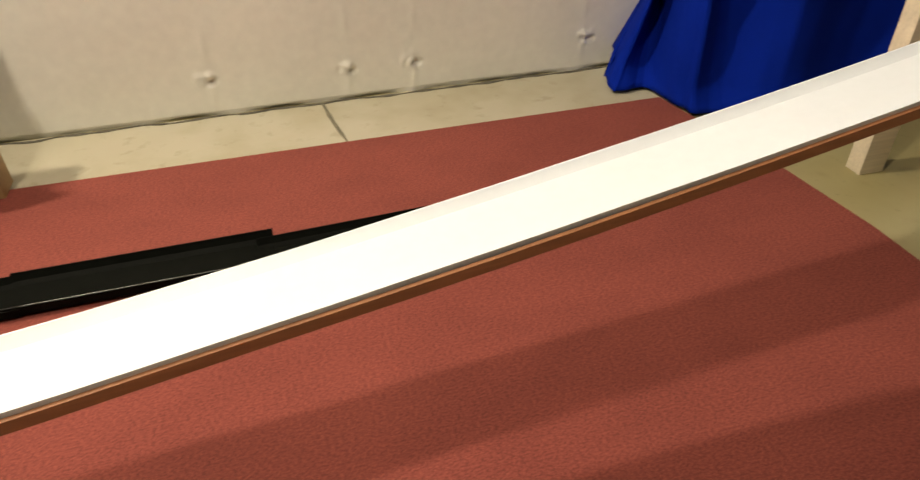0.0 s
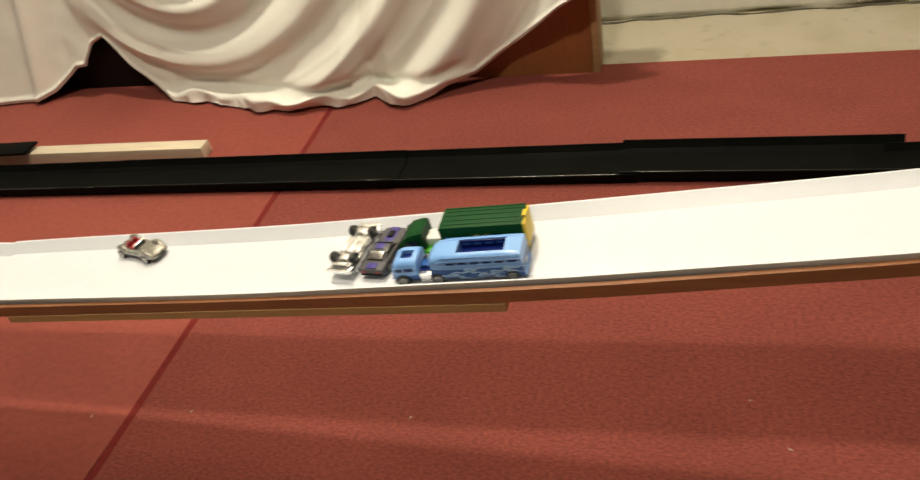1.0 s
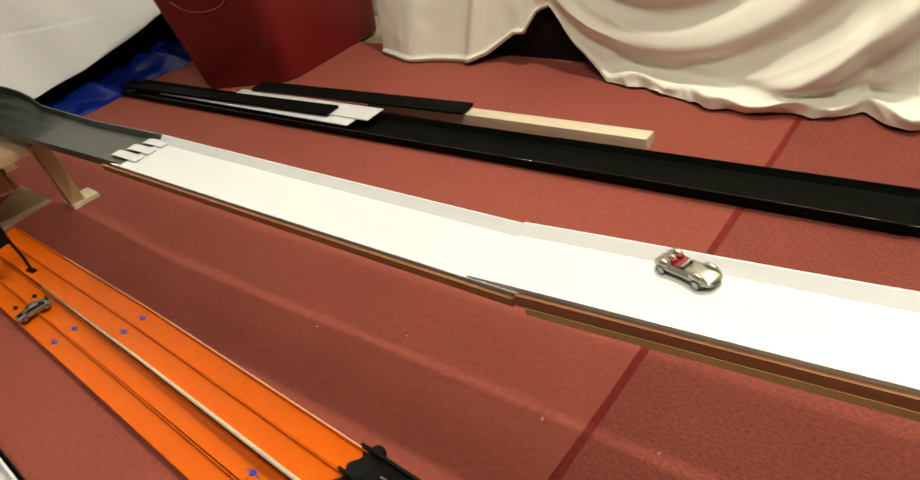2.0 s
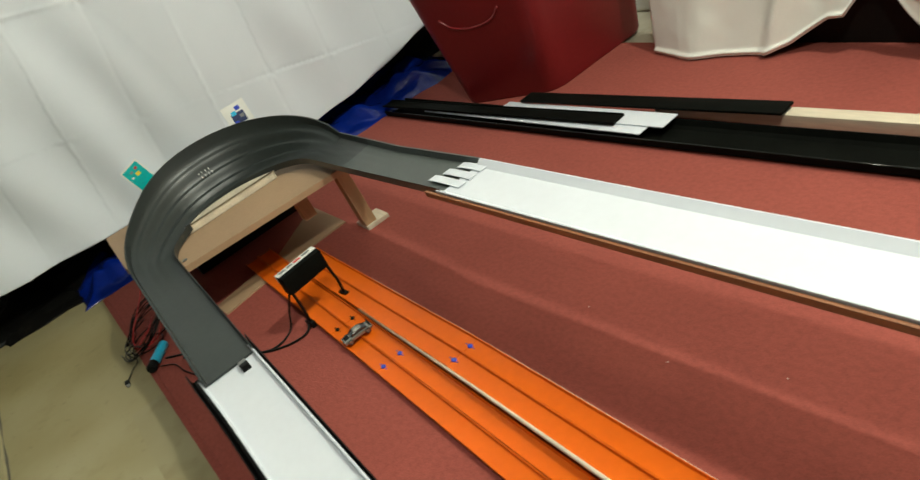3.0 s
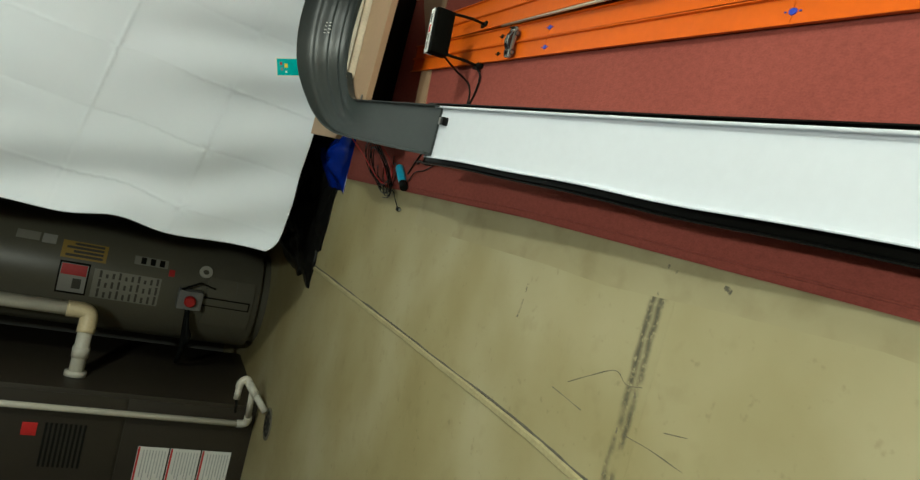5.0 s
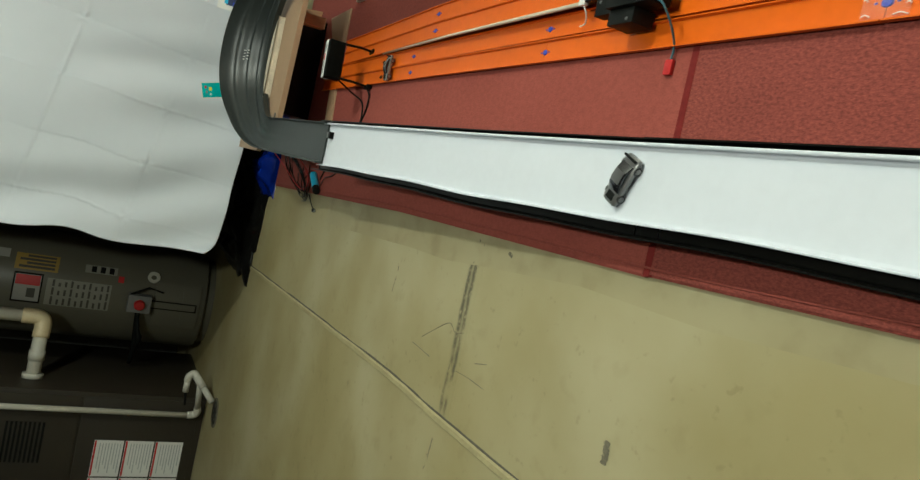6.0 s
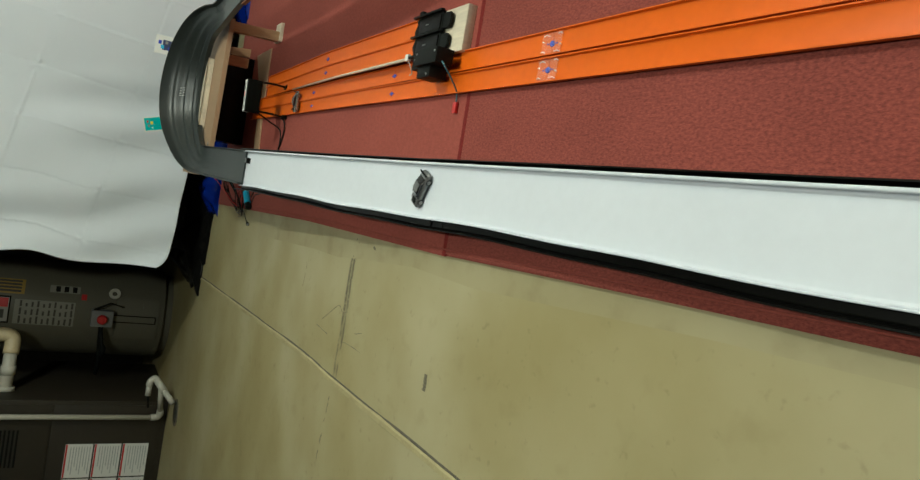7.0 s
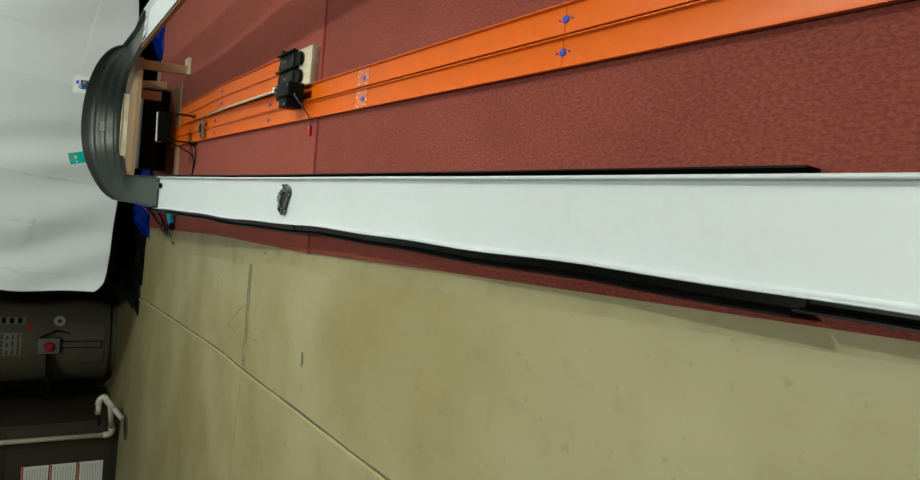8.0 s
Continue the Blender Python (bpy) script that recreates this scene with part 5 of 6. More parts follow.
def offcut(x0, y0, x1, y1, w, z, t, material, label, rims=False):
    d = Vector((x1 - x0, y1 - y0, 0))
    m = Matrix.Translation((x0, y0, z)) @ Matrix.Rotation(math.atan2(d.y, d.x), 4, "Z")
    bm = boxed(0, d.length, -w / 2, w / 2, 0, t, 0.0008, m)
    if rims:
        box(bm, 0, d.length, -w / 2, -w / 2 + 0.003, t, t + 0.003, 0, m)
        box(bm, 0, d.length, w / 2 - 0.003, w / 2, t, t + 0.003, 0, m)
    return tagged(part("plastic_strip", bm, material), label, "plastic strip", "offcut strips")


offcut(-0.98, 0.752, -0.045, 0.787, 0.05, 0.024, 0.003, M_WHITE, "white plastic strip lying on the black gutter")
offcut(-0.62, 0.80, 0.00, 0.824, 0.06, 0.0280, 0.003, M_WHITE, "white plastic strip lying on the black gutter")
offcut(-1.24, 0.728, -0.14, 0.800, 0.045, 0.032, 0.004, M_GUTTER, "black plastic strip lying across the white strips", True)
offcut(-0.56, 0.850, 0.245, 0.902, 0.050, 0.0350, 0.006, M_GUTTER, "black plastic strip lying across the pine batten")


# ---- toy vehicles ----
M_LBLUE = mat("light_blue_plastic", (0.19, 0.40, 0.80), 0.28, vary=0.04, coat=0.15)
M_MBLUE = mat("mid_blue_paint", (0.018, 0.085, 0.30), 0.30, vary=0.06, coat=0.15)
M_DBLUE = mat("deep_blue_plastic", (0.003, 0.012, 0.13), 0.25, vary=0.1)
M_FLAME = mat("pale_flame_print", (0.34, 0.50, 0.70), 0.4)
M_DGREEN = mat("dark_green_plastic", (0.0008, 0.050, 0.008), 0.5, vary=0.08, spec=0.16)
M_BGREEN = mat("bright_green_plastic", (0.06, 0.42, 0.015), 0.32, vary=0.06, coat=0.15)
M_BYEL = mat("bright_yellow_plastic", (0.75, 0.52, 0.01), 0.4, vary=0.04)
M_GOLD = mat("gold_print", (0.36, 0.30, 0.03), 0.4, vary=0.1)
M_GMET = mat("grey_metallic_paint", (0.075, 0.074, 0.080), 0.5, metal=0.1, vary=0.08, coat=0.08, spec=0.35)
M_PURP = mat("purple_stripe", (0.035, 0.022, 0.22), 0.35)
M_SILV = mat("silver_paint", (0.36, 0.35, 0.31), 0.26, metal=0.7, vary=0.06, coat=0.4)
M_LEAD = mat("gunmetal_paint", (0.19, 0.19, 0.185), 0.28, metal=0.6, vary=0.08, coat=0.4)
M_SEAT = mat("dark_red_interior", (0.22, 0.006, 0.012), 0.45)
M_WHITEP = mat("white_paint", (0.72, 0.71, 0.68), 0.35, coat=0.3)
M_GLASS = mat("smoked_window", (0.012, 0.012, 0.015), 0.07, vary=0.1, coat=0.5)


def shell(stations, n=24, power=4.0):
    """A rounded body: stations of x, half width, bottom, top."""
    sec = []
    for x, w, z0, z1 in stations:
        c, h = (z0 + z1) / 2, (z1 - z0) / 2
        loop = []
        for k in range(n):
            a = 2 * math.pi * (k + 0.5) / n
            ca, sa = math.cos(a), math.sin(a)
            q = (abs(ca) ** power + abs(sa) ** power) ** (-1 / power)
            loop.append((x, w * ca * q, c + h * sa * q))
        sec.append(loop)
    return sweep(sec)


def hull(stations):
    """A body with rounded shoulders and a well let into its roof: stations of x, half width, bottom, top, shoulder radius, well half width, well depth."""
    sec = []
    for x, w, z0, zt, r, inner, deep in stations:
        right = [(w, z0), (w, zt - r)] + [(w - r + r * math.cos(a), zt - r + r * math.sin(a)) for a in (radians(18 * k) for k in range(1, 6))] + [(inner, zt), (inner, zt - deep)]
        sec.append([(x, y, z) for y, z in right] + [(x, -y, z) for y, z in reversed(right)])
    return sweep(sec)


def wheel(parent, x, y, r=0.0062, w=0.005, rim=None):
    m = Matrix.Translation((x, y, r)) @ Euler((radians(90), 0, 0)).to_matrix().to_4x4()
    t = part("wheel", lathe([(r * 0.66, -w / 2), (r * 0.93, -w / 2), (r, -w / 2 + 0.0007), (r, w / 2 - 0.0007), (r * 0.93, w / 2), (r * 0.66, w / 2), (r * 0.66, -w / 2)], 20, m), M_TYRE, parent)
    bm = lathe([(0, -w / 2 - 0.0002), (r * 0.2, -w / 2 - 0.0003), (r * 0.26, -w / 2 + 0.0008), (r * 0.50, -w / 2 + 0.0009), (r * 0.56, -w / 2 - 0.0002), (r * 0.66, -w / 2), (r * 0.66, w / 2), (r * 0.56, w / 2 + 0.0002), (r * 0.50, w / 2 - 0.0009), (r * 0.26, w / 2 - 0.0008), (r * 0.2, w / 2 + 0.0003), (0, w / 2 + 0.0002)], 20, m)
    for k in range(5):
        spoke = m @ Matrix.Rotation(2 * math.pi * k / 5, 4, "Z")
        for s in (-1, 1):
            box(bm, r * 0.12, r * 0.60, -r * 0.07, r * 0.07, s * (w / 2 - 0.0004) - 0.0006, s * (w / 2 - 0.0004) + 0.0006, 0, spoke)
    part("rim", bm, rim or M_STEEL, t)
    return t


def wheels(parent, xs, y, r=0.0062, rim=None):
    for x in xs:
        for s in (-1, 1):
            wheel(parent, x, s * y, r, rim=rim)


def flame(parent, side, x0, z0, length, material, curl=1.0, thick=0.0011):
    """A licking tongue of paint on a body side, with a curl at its root."""
    pts = smoothed([(x0 + length * 0.22, 0, z0 - 0.0014 * curl), (x0, 0, z0), (x0 + length * 0.10, 0, z0 + 0.0022 * curl), (x0 + length * 0.45, 0, z0 + 0.0012 * curl), (x0 + length * 0.72, 0, z0 + 0.0030 * curl), (x0 + length, 0, z0 + 0.0026 * curl)], 4)
    n = len(pts) - 1
    sec = []
    for i, p in enumerate(pts):
        d = (pts[min(i + 1, n)] - pts[max(i - 1, 0)]).normalized()
        k = thick * (0.35 + 0.65 * math.sin(math.pi * min(1, 0.15 + i / n)))* (1 - 0.7 * i / n) + 0.00015
        a, b = p + Vector((-d.z, 0, d.x)) * k, p - Vector((-d.z, 0, d.x)) * k
        sec.append([(a.x, side, a.z), (b.x, side, b.z), (b.x, side * 1.012, b.z), (a.x, side * 1.012, a.z)])
    return part("flame", sweep(sec), material, parent)


def blue_truck(at):
    ob = thing("toy_bus_truck", "light and mid blue toy bus truck with painted flames", "toy truck", at=at)
    # cab: a rounded two-tone van front with a big open sunroof
    part("cab_body", shell([(-0.0665, 0.0085, 0.0055, 0.0120), (-0.0655, 0.0118, 0.0048, 0.0140), (-0.0625, 0.0140, 0.0042, 0.0152), (-0.056, 0.0148, 0.0042, 0.0156), (-0.0385, 0.0148, 0.0042, 0.0156), (-0.0370, 0.0142, 0.0048, 0.0152)], 28, 4.0), M_MBLUE, ob)
    cab = part("cab_top", hull([(-0.0662, 0.0085, 0.0118, 0.0165, 0.002, 0.0055, 0.0002), (-0.0645, 0.0122, 0.0118, 0.0205, 0.004, 0.0055, 0.0002), (-0.0615, 0.0142, 0.0118, 0.0262, 0.006, 0.0055, 0.0002), (-0.0575, 0.0146, 0.0118, 0.0288, 0.0065, 0.0055, 0.0002), (-0.0550, 0.0146, 0.0118, 0.0296, 0.0065, 0.0055, 0.0002),
                                (-0.0549, 0.0146, 0.0118, 0.0296, 0.0065, 0.0055, 0.0080), (-0.0431, 0.0146, 0.0118, 0.0296, 0.0065, 0.0055, 0.0080), (-0.0430, 0.0146, 0.0118, 0.0296, 0.0065, 0.0055, 0.0002), (-0.0385, 0.0144, 0.0118, 0.0290, 0.0065, 0.0055, 0.0002), (-0.0372, 0.0138, 0.0118, 0.0275, 0.006, 0.0055, 0.0002)]), M_LBLUE, ob, "light blue cab top")
    part("roof_opening", boxed(-0.0545, -0.0435, -0.0052, 0.0052, 0.0217, 0.0250, 0.0003), M_DBLUE, cab, "open dark blue sunroof")
    m = Matrix.Translation((-0.0633, 0, 0.0228)) @ Euler((0, radians(28), 0)).to_matrix().to_4x4()
    for s in (-1, 1):
        part("windscreen", boxed(-0.0008, 0.0006, s * 0.0060 - 0.0048, s * 0.0060 + 0.0048, -0.0030, 0.0026, 0.0004, m), M_DBLUE, cab)
        for x0, x1 in ((-0.0592, -0.0525), (-0.0508, -0.0415)):
            part("side_window", boxed(x0, x1, s * 0.0144 - 0.0006, s * 0.0144 + 0.0006, 0.0178, 0.0222, 0.0003), M_DBLUE, cab)
        part("drip_rail", boxed(-0.0605, -0.0378, s * 0.0147 - 0.0004, s * 0.0147 + 0.0006, 0.0226, 0.0236, 0.0003), M_LBLUE, cab)
        part("nose_swoop", tube(smoothed([(-0.0668, s * 0.0008, 0.0075), (-0.0664, s * 0.0055, 0.0108), (-0.0648, s * 0.0108, 0.0128), (-0.0610, s * 0.0142, 0.0132)]), 0.0006, 6), M_LBLUE, ob, smooth=True)
        part("headlight", lathe([(0, 0.0009), (0.0012, 0.0007), (0.0016, 0)], 10, Matrix.Translation((-0.0652, s * 0.0085, 0.0092)) @ Euler((0, radians(-90), 0)).to_matrix().to_4x4()), M_CHROME, ob)
    part("front_bumper", boxed(-0.0680, -0.0655, -0.0105, 0.0105, 0.0040, 0.0060, 0.0008), M_MBLUE, ob)
    # chassis and engine
    part("chassis", boxed(-0.040, -0.018, -0.0085, 0.0085, 0.005, 0.0120, 0.0015), M_DBLUE, ob)
    part("hitch", boxed(-0.037, -0.021, -0.0045, 0.0045, 0.0118, 0.0165, 0.0012), M_MBLUE, ob)
    for s in (-1, 1):
        bm = boxed(-0.0360, -0.0250, s * 0.0115 - 0.003, s * 0.0115 + 0.003, 0.0045, 0.0125, 0.001)
        for k in range(4):
            box(bm, -0.0358 + 0.0028 * k, -0.0341 + 0.0028 * k, s * 0.0145 - 0.0012, s * 0.0145 + 0.0012, 0.0035, 0.0140, 0.0003)
        part("engine", bm, M_CHROME, ob, "chrome engine block")
    # trailer
    side = part("trailer_side", shell([(-0.0262, 0.0085, 0.0068, 0.0180), (-0.0248, 0.0125, 0.0056, 0.0198), (-0.0215, 0.0150, 0.0048, 0.0205), (-0.014, 0.0160, 0.0045, 0.0208), (0.0640, 0.0163, 0.0045, 0.0210), (0.0665, 0.0158, 0.0052, 0.0205)], 28, 6), M_MBLUE, ob)
    well = (0.0093, 0.0118)
    top = part("trailer_top", hull([(-0.0268, 0.0075, 0.0190, 0.0235, 0.003, 0.0030, 0.0002), (-0.0252, 0.0115, 0.0190, 0.0285, 0.0062, 0.0045, 0.0002), (-0.0215, 0.0143, 0.0190, 0.0326, 0.0066, 0.0070, 0.0002), (-0.0160, 0.0157, 0.0190, 0.0348, 0.0064, 0.0092, 0.0002), (-0.0090, 0.0161, 0.0190, 0.0358, 0.0062, 0.0093, 0.0002), (0.0040, 0.0162, 0.0190, 0.0360, 0.0060, 0.0093, 0.0002),
                                   (0.0041, 0.0162, 0.0190, 0.0360, 0.0060, *well), (0.0500, 0.0163, 0.0190, 0.0362, 0.0060, *well), (0.0501, 0.0163, 0.0190, 0.0362, 0.0060, 0.0093, 0.0002), (0.0630, 0.0163, 0.0190, 0.0362, 0.0060, 0.0093, 0.0002), (0.0662, 0.0158, 0.0190, 0.0352, 0.0058, 0.0090, 0.0002)]), M_LBLUE, ob, "light blue rounded trailer top")
    part("bay_floor", boxed(0.0045, 0.0496, -0.0088, 0.0088, 0.0246, 0.0258), M_DBLUE, top, "deep blue open cargo bay")
    for s in (-1, 1):
        part("bay_wall", boxed(0.0045, 0.0496, s * 0.0085 - 0.0005, s * 0.0085 + 0.0005, 0.0259, 0.0345, 0.0002), M_DBLUE, top, "deep blue inner wall")
        for k in range(4):
            x = 0.0068 + 0.0110 * k
            part("bay_slot", boxed(x, x + 0.0075, s * 0.0078 - 0.0002, s * 0.0078 + 0.0002, 0.0292, 0.0318, 0.0001), M_MBLUE, top)
        for k in range(6):
            x = -0.0060 + 0.0118 * k
            part("side_slot", boxed(x, x + 0.0088, s * 0.0162 - 0.0006, s * 0.0162 + 0.0004, 0.0262, 0.0282, 0.0002), M_DBLUE, top)
        for z in (0.0238, 0.0290):
            part("window_ledge", boxed(-0.0150, 0.0655, s * 0.0163 - 0.0005, s * 0.0163 + 0.0005, z, z + 0.0014, 0.0004), M_LBLUE, top)
        part("shoulder_line", boxed(-0.0120, 0.0560, s * 0.0152 - 0.0003, s * 0.0152 + 0.0004, 0.0330, 0.0338, 0.0002), M_MBLUE, top)
        for k in range(6):
            flame(side, s * 0.0164, -0.014 + 0.0125 * k, 0.0090 + 0.0040 * (k % 3), 0.020 + 0.004 * (k % 2), M_FLAME)
            flame(side, s * 0.0164, -0.006 + 0.0115 * k, 0.0155 - 0.0035 * ((k + 1) % 3), 0.015, M_FLAME, -1.0, 0.0009)
    part("bumper", boxed(0.0655, 0.0678, -0.0150, 0.0150, 0.0050, 0.0080, 0.0008), M_LBLUE, ob)
    part("rear_plate", boxed(0.0664, 0.0670, -0.004, 0.004, 0.0120, 0.0140, 0.0002), M_PAPER, ob)
    wheels(ob, (-0.0535, -0.0175, 0.0550), 0.0148, 0.0068)
    return ob


def green_truck(at):
    ob = thing("toy_box_truck", "dark green toy box truck with a yellow rear door", "toy truck", at=at)
    low = part("cab_lower", shell([(-0.0665, 0.0115, 0.0042, 0.0105), (-0.0652, 0.0140, 0.0036, 0.0118), (-0.060, 0.0152, 0.0034, 0.0125), (-0.032, 0.0152, 0.0038, 0.0125), (-0.0305, 0.0145, 0.0042, 0.0120)], 24, 5), M_BGREEN, ob, "bright green lower cab")
    cab = part("cab", shell([(-0.0660, 0.0122, 0.0110, 0.0170), (-0.0640, 0.0140, 0.0110, 0.0215), (-0.0590, 0.0148, 0.0110, 0.0285), (-0.0530, 0.0147, 0.0110, 0.0345), (-0.0450, 0.0143, 0.0110, 0.0378), (-0.0385, 0.0140, 0.0110, 0.0388), (-0.0368, 0.0134, 0.0110, 0.0378)], 28, 7), M_DGREEN, ob)
    for s in (-1, 1):
        part("side_window", boxed(-0.0555, -0.0430, s * 0.0146 - 0.0006, s * 0.0146 + 0.0004, 0.0205, 0.0275, 0.0005), M_GLASS, cab)
        part("cab_stripe", boxed(-0.0620, -0.0380, s * 0.0150 - 0.0005, s * 0.0150 + 0.0004, 0.0140, 0.0158, 0.0003), M_GOLD, cab)
        part("fuel_tank", boxed(-0.0340, -0.0180, s * 0.0105 - 0.004, s * 0.0105 + 0.004, 0.0055, 0.0125, 0.0014), M_BGREEN, ob)
        part("headlight", boxed(-0.0668, -0.0655, s * 0.0092 - 0.0016, s * 0.0092 + 0.0016, 0.0085, 0.0105, 0.0003), M_PAPER, low)
        part("mirror", boxed(-0.0575, -0.0560, s * 0.0160 - 0.0010, s * 0.0160 + 0.0010, 0.0215, 0.0265, 0.0004), M_DGREEN, cab)
    m = Matrix.Translation((-0.0618, 0, 0.0252)) @ Euler((0, radians(36), 0)).to_matrix().to_4x4()
    part("windscreen", boxed(-0.0006, 0.0004, -0.0118, 0.0118, -0.0042, 0.0050, 0.0003, m), M_GLASS, cab)
    part("nose_band", boxed(-0.0668, -0.0655, -0.0112, 0.0112, 0.0128, 0.0146, 0.0004), M_GOLD, cab)
    part("coupling", boxed(-0.0368, -0.0182, -0.0080, 0.0080, 0.0125, 0.0240, 0.0015), M_PAPER, ob, "pale grey coupling")
    part("trailer_frame", boxed(-0.029, 0.062, -0.0110, 0.0110, 0.0055, 0.0120, 0.0012), M_BLACKM, ob)
    trailer = part("trailer", boxed(-0.0180, 0.0640, -0.0158, 0.0158, 0.0105, 0.0460, 0.0016), M_DGREEN, ob)
    for y in (-0.0098, -0.0036, 0.0036, 0.0098):
        part("roof_rib", boxed(-0.0140, 0.0600, y - 0.0006, y + 0.0006, 0.0457, 0.0466, 0.0003), M_DGREEN, trailer)
    for y in (-0.0148, 0.0148):
        part("roof_rail", boxed(-0.0170, 0.0630, y - 0.0008, y + 0.0008, 0.0456, 0.0466, 0.0003), M_DGREEN, trailer)
    part("rear_door", boxed(0.0642, 0.0664, -0.0145, 0.0145, 0.0090, 0.0450, 0.0008), M_BYEL, ob, "bright yellow rear door")
    part("door_tab", boxed(0.0628, 0.0666, -0.0045, 0.0045, 0.0452, 0.0485, 0.0006), M_BYEL, ob)
    rng = random.Random(4)
    for s in (-1, 1):
        part("skirt", boxed(-0.0050, 0.0280, s * 0.0150 - 0.0008, s * 0.0150 + 0.0008, 0.0065, 0.0112, 0.0005), M_GOLD, trailer, "gold side skirt")
        for k in range(10):
            flame(trailer, s * 0.0159, -0.014 + 0.0075 * k, 0.016 + 0.018 * rng.random(), 0.011 + 0.008 * rng.random(), M_GOLD if k % 3 else M_BLACKM, 1.6 * rng.choice((-1, 1)), 0.0013)
        part("star", prism([(0.02 + r * math.cos(a), 0.028 + r * math.sin(a)) for r, a in (((0.0085 if k % 2 == 0 else 0.0035), math.pi * k / 5 + 0.3) for k in range(10))], 0, 0.0004), M_GOLD, trailer).matrix_basis = Matrix.Translation((0, s * 0.0160, 0)) @ Euler((radians(90), 0, 0)).to_matrix().to_4x4()
    wheels(ob, (-0.0520, 0.0360, 0.0510), 0.0142, 0.0066)
    return ob


def muscle_car(at):
    ob = thing("toy_muscle_car", "dark grey toy coupe with purple stripes", "toy car", at=at)
    part("body", shell([(-0.0355, 0.0112, 0.0050, 0.0098), (-0.0345, 0.0135, 0.0040, 0.0116), (-0.030, 0.0143, 0.0036, 0.0126), (-0.020, 0.0142, 0.0034, 0.0130), (-0.008, 0.0138, 0.0034, 0.0132), (0.008, 0.0140, 0.0034, 0.0138), (0.018, 0.0148, 0.0034, 0.0144), (0.028, 0.0146, 0.0036, 0.0140), (0.0335, 0.0138, 0.0042, 0.0130), (0.0345, 0.0122, 0.0052, 0.0118)], 28, 4.5), M_GMET, ob)
    roof = part("roof", shell([(-0.0085, 0.0120, 0.0122, 0.0136), (-0.0045, 0.0114, 0.0122, 0.0165), (-0.0010, 0.0106, 0.0122, 0.0186), (0.0040, 0.0103, 0.0122, 0.0192), (0.0090, 0.0104, 0.0122, 0.0186), (0.0160, 0.0110, 0.0122, 0.0162), (0.0225, 0.0116, 0.0122, 0.0142)], 24, 4.5), M_GMET, ob)
    m = Matrix.Translation((-0.0050, 0, 0.0163)) @ Euler((0, radians(-40), 0)).to_matrix().to_4x4()
    part("windscreen", boxed(-0.0036, 0.0036, -0.0094, 0.0094, -0.0004, 0.0005, 0.0003, m), M_GLASS, roof)
    m = Matrix.Translation((0.0158, 0, 0.0168)) @ Euler((0, radians(20), 0)).to_matrix().to_4x4()
    part("window_frame", boxed(-0.0060, 0.0060, -0.0092, 0.0092, -0.0004, 0.0004, 0.0003, m), M_BLACKM, roof)
    part("rear_window", boxed(-0.0048, 0.0048, -0.0080, 0.0080, 0.0000, 0.0008, 0.0003, m), M_CHROME, roof, "bright silver rear window")
    part("stripe", boxed(-0.0335, -0.0105, -0.0055, 0.0055, 0.0118, 0.0133, 0.0003), M_PURP, ob, "purple bonnet stripe")
    part("stripe", boxed(0.0248, 0.0325, -0.0055, 0.0055, 0.0128, 0.0144, 0.0003), M_PURP, ob, "purple boot stripe")
    part("stripe", boxed(-0.0005, 0.0080, -0.0050, 0.0050, 0.0180, 0.0195, 0.0003), M_PURP, roof, "purple roof stripe")
    part("scoop", boxed(-0.0260, -0.0165, -0.0032, 0.0032, 0.0128, 0.0156, 0.0008), M_BLACKM, ob, "black bonnet scoop")
    for s in (-1, 1):
        part("side_window", boxed(-0.0025, 0.0110, s * 0.0106 - 0.0005, s * 0.0106 + 0.0005, 0.0146, 0.0178, 0.0004), M_GLASS, roof)
        part("tail_light", boxed(0.0340, 0.0350, s * 0.0080 - 0.0030, s * 0.0080 + 0.0030, 0.0090, 0.0108, 0.0003), M_SEAT, ob)
        for x in (-0.0225, 0.0215):
            part("wheel_arch", lathe([(0.0068, -0.0006), (0.0078, -0.0006), (0.0078, 0.0008), (0.0068, 0.0008)], 18, Matrix.Translation((x, s * 0.0142, 0.0064)) @ Euler((radians(90), 0, 0)).to_matrix().to_4x4()), M_GMET, ob)
    part("rear_bumper", boxed(0.0338, 0.0356, -0.0125, 0.0125, 0.0058, 0.0080, 0.0006), M_BLACKM, ob)
    wheels(ob, (-0.0225, 0.0215), 0.0130, 0.0060)
    return ob


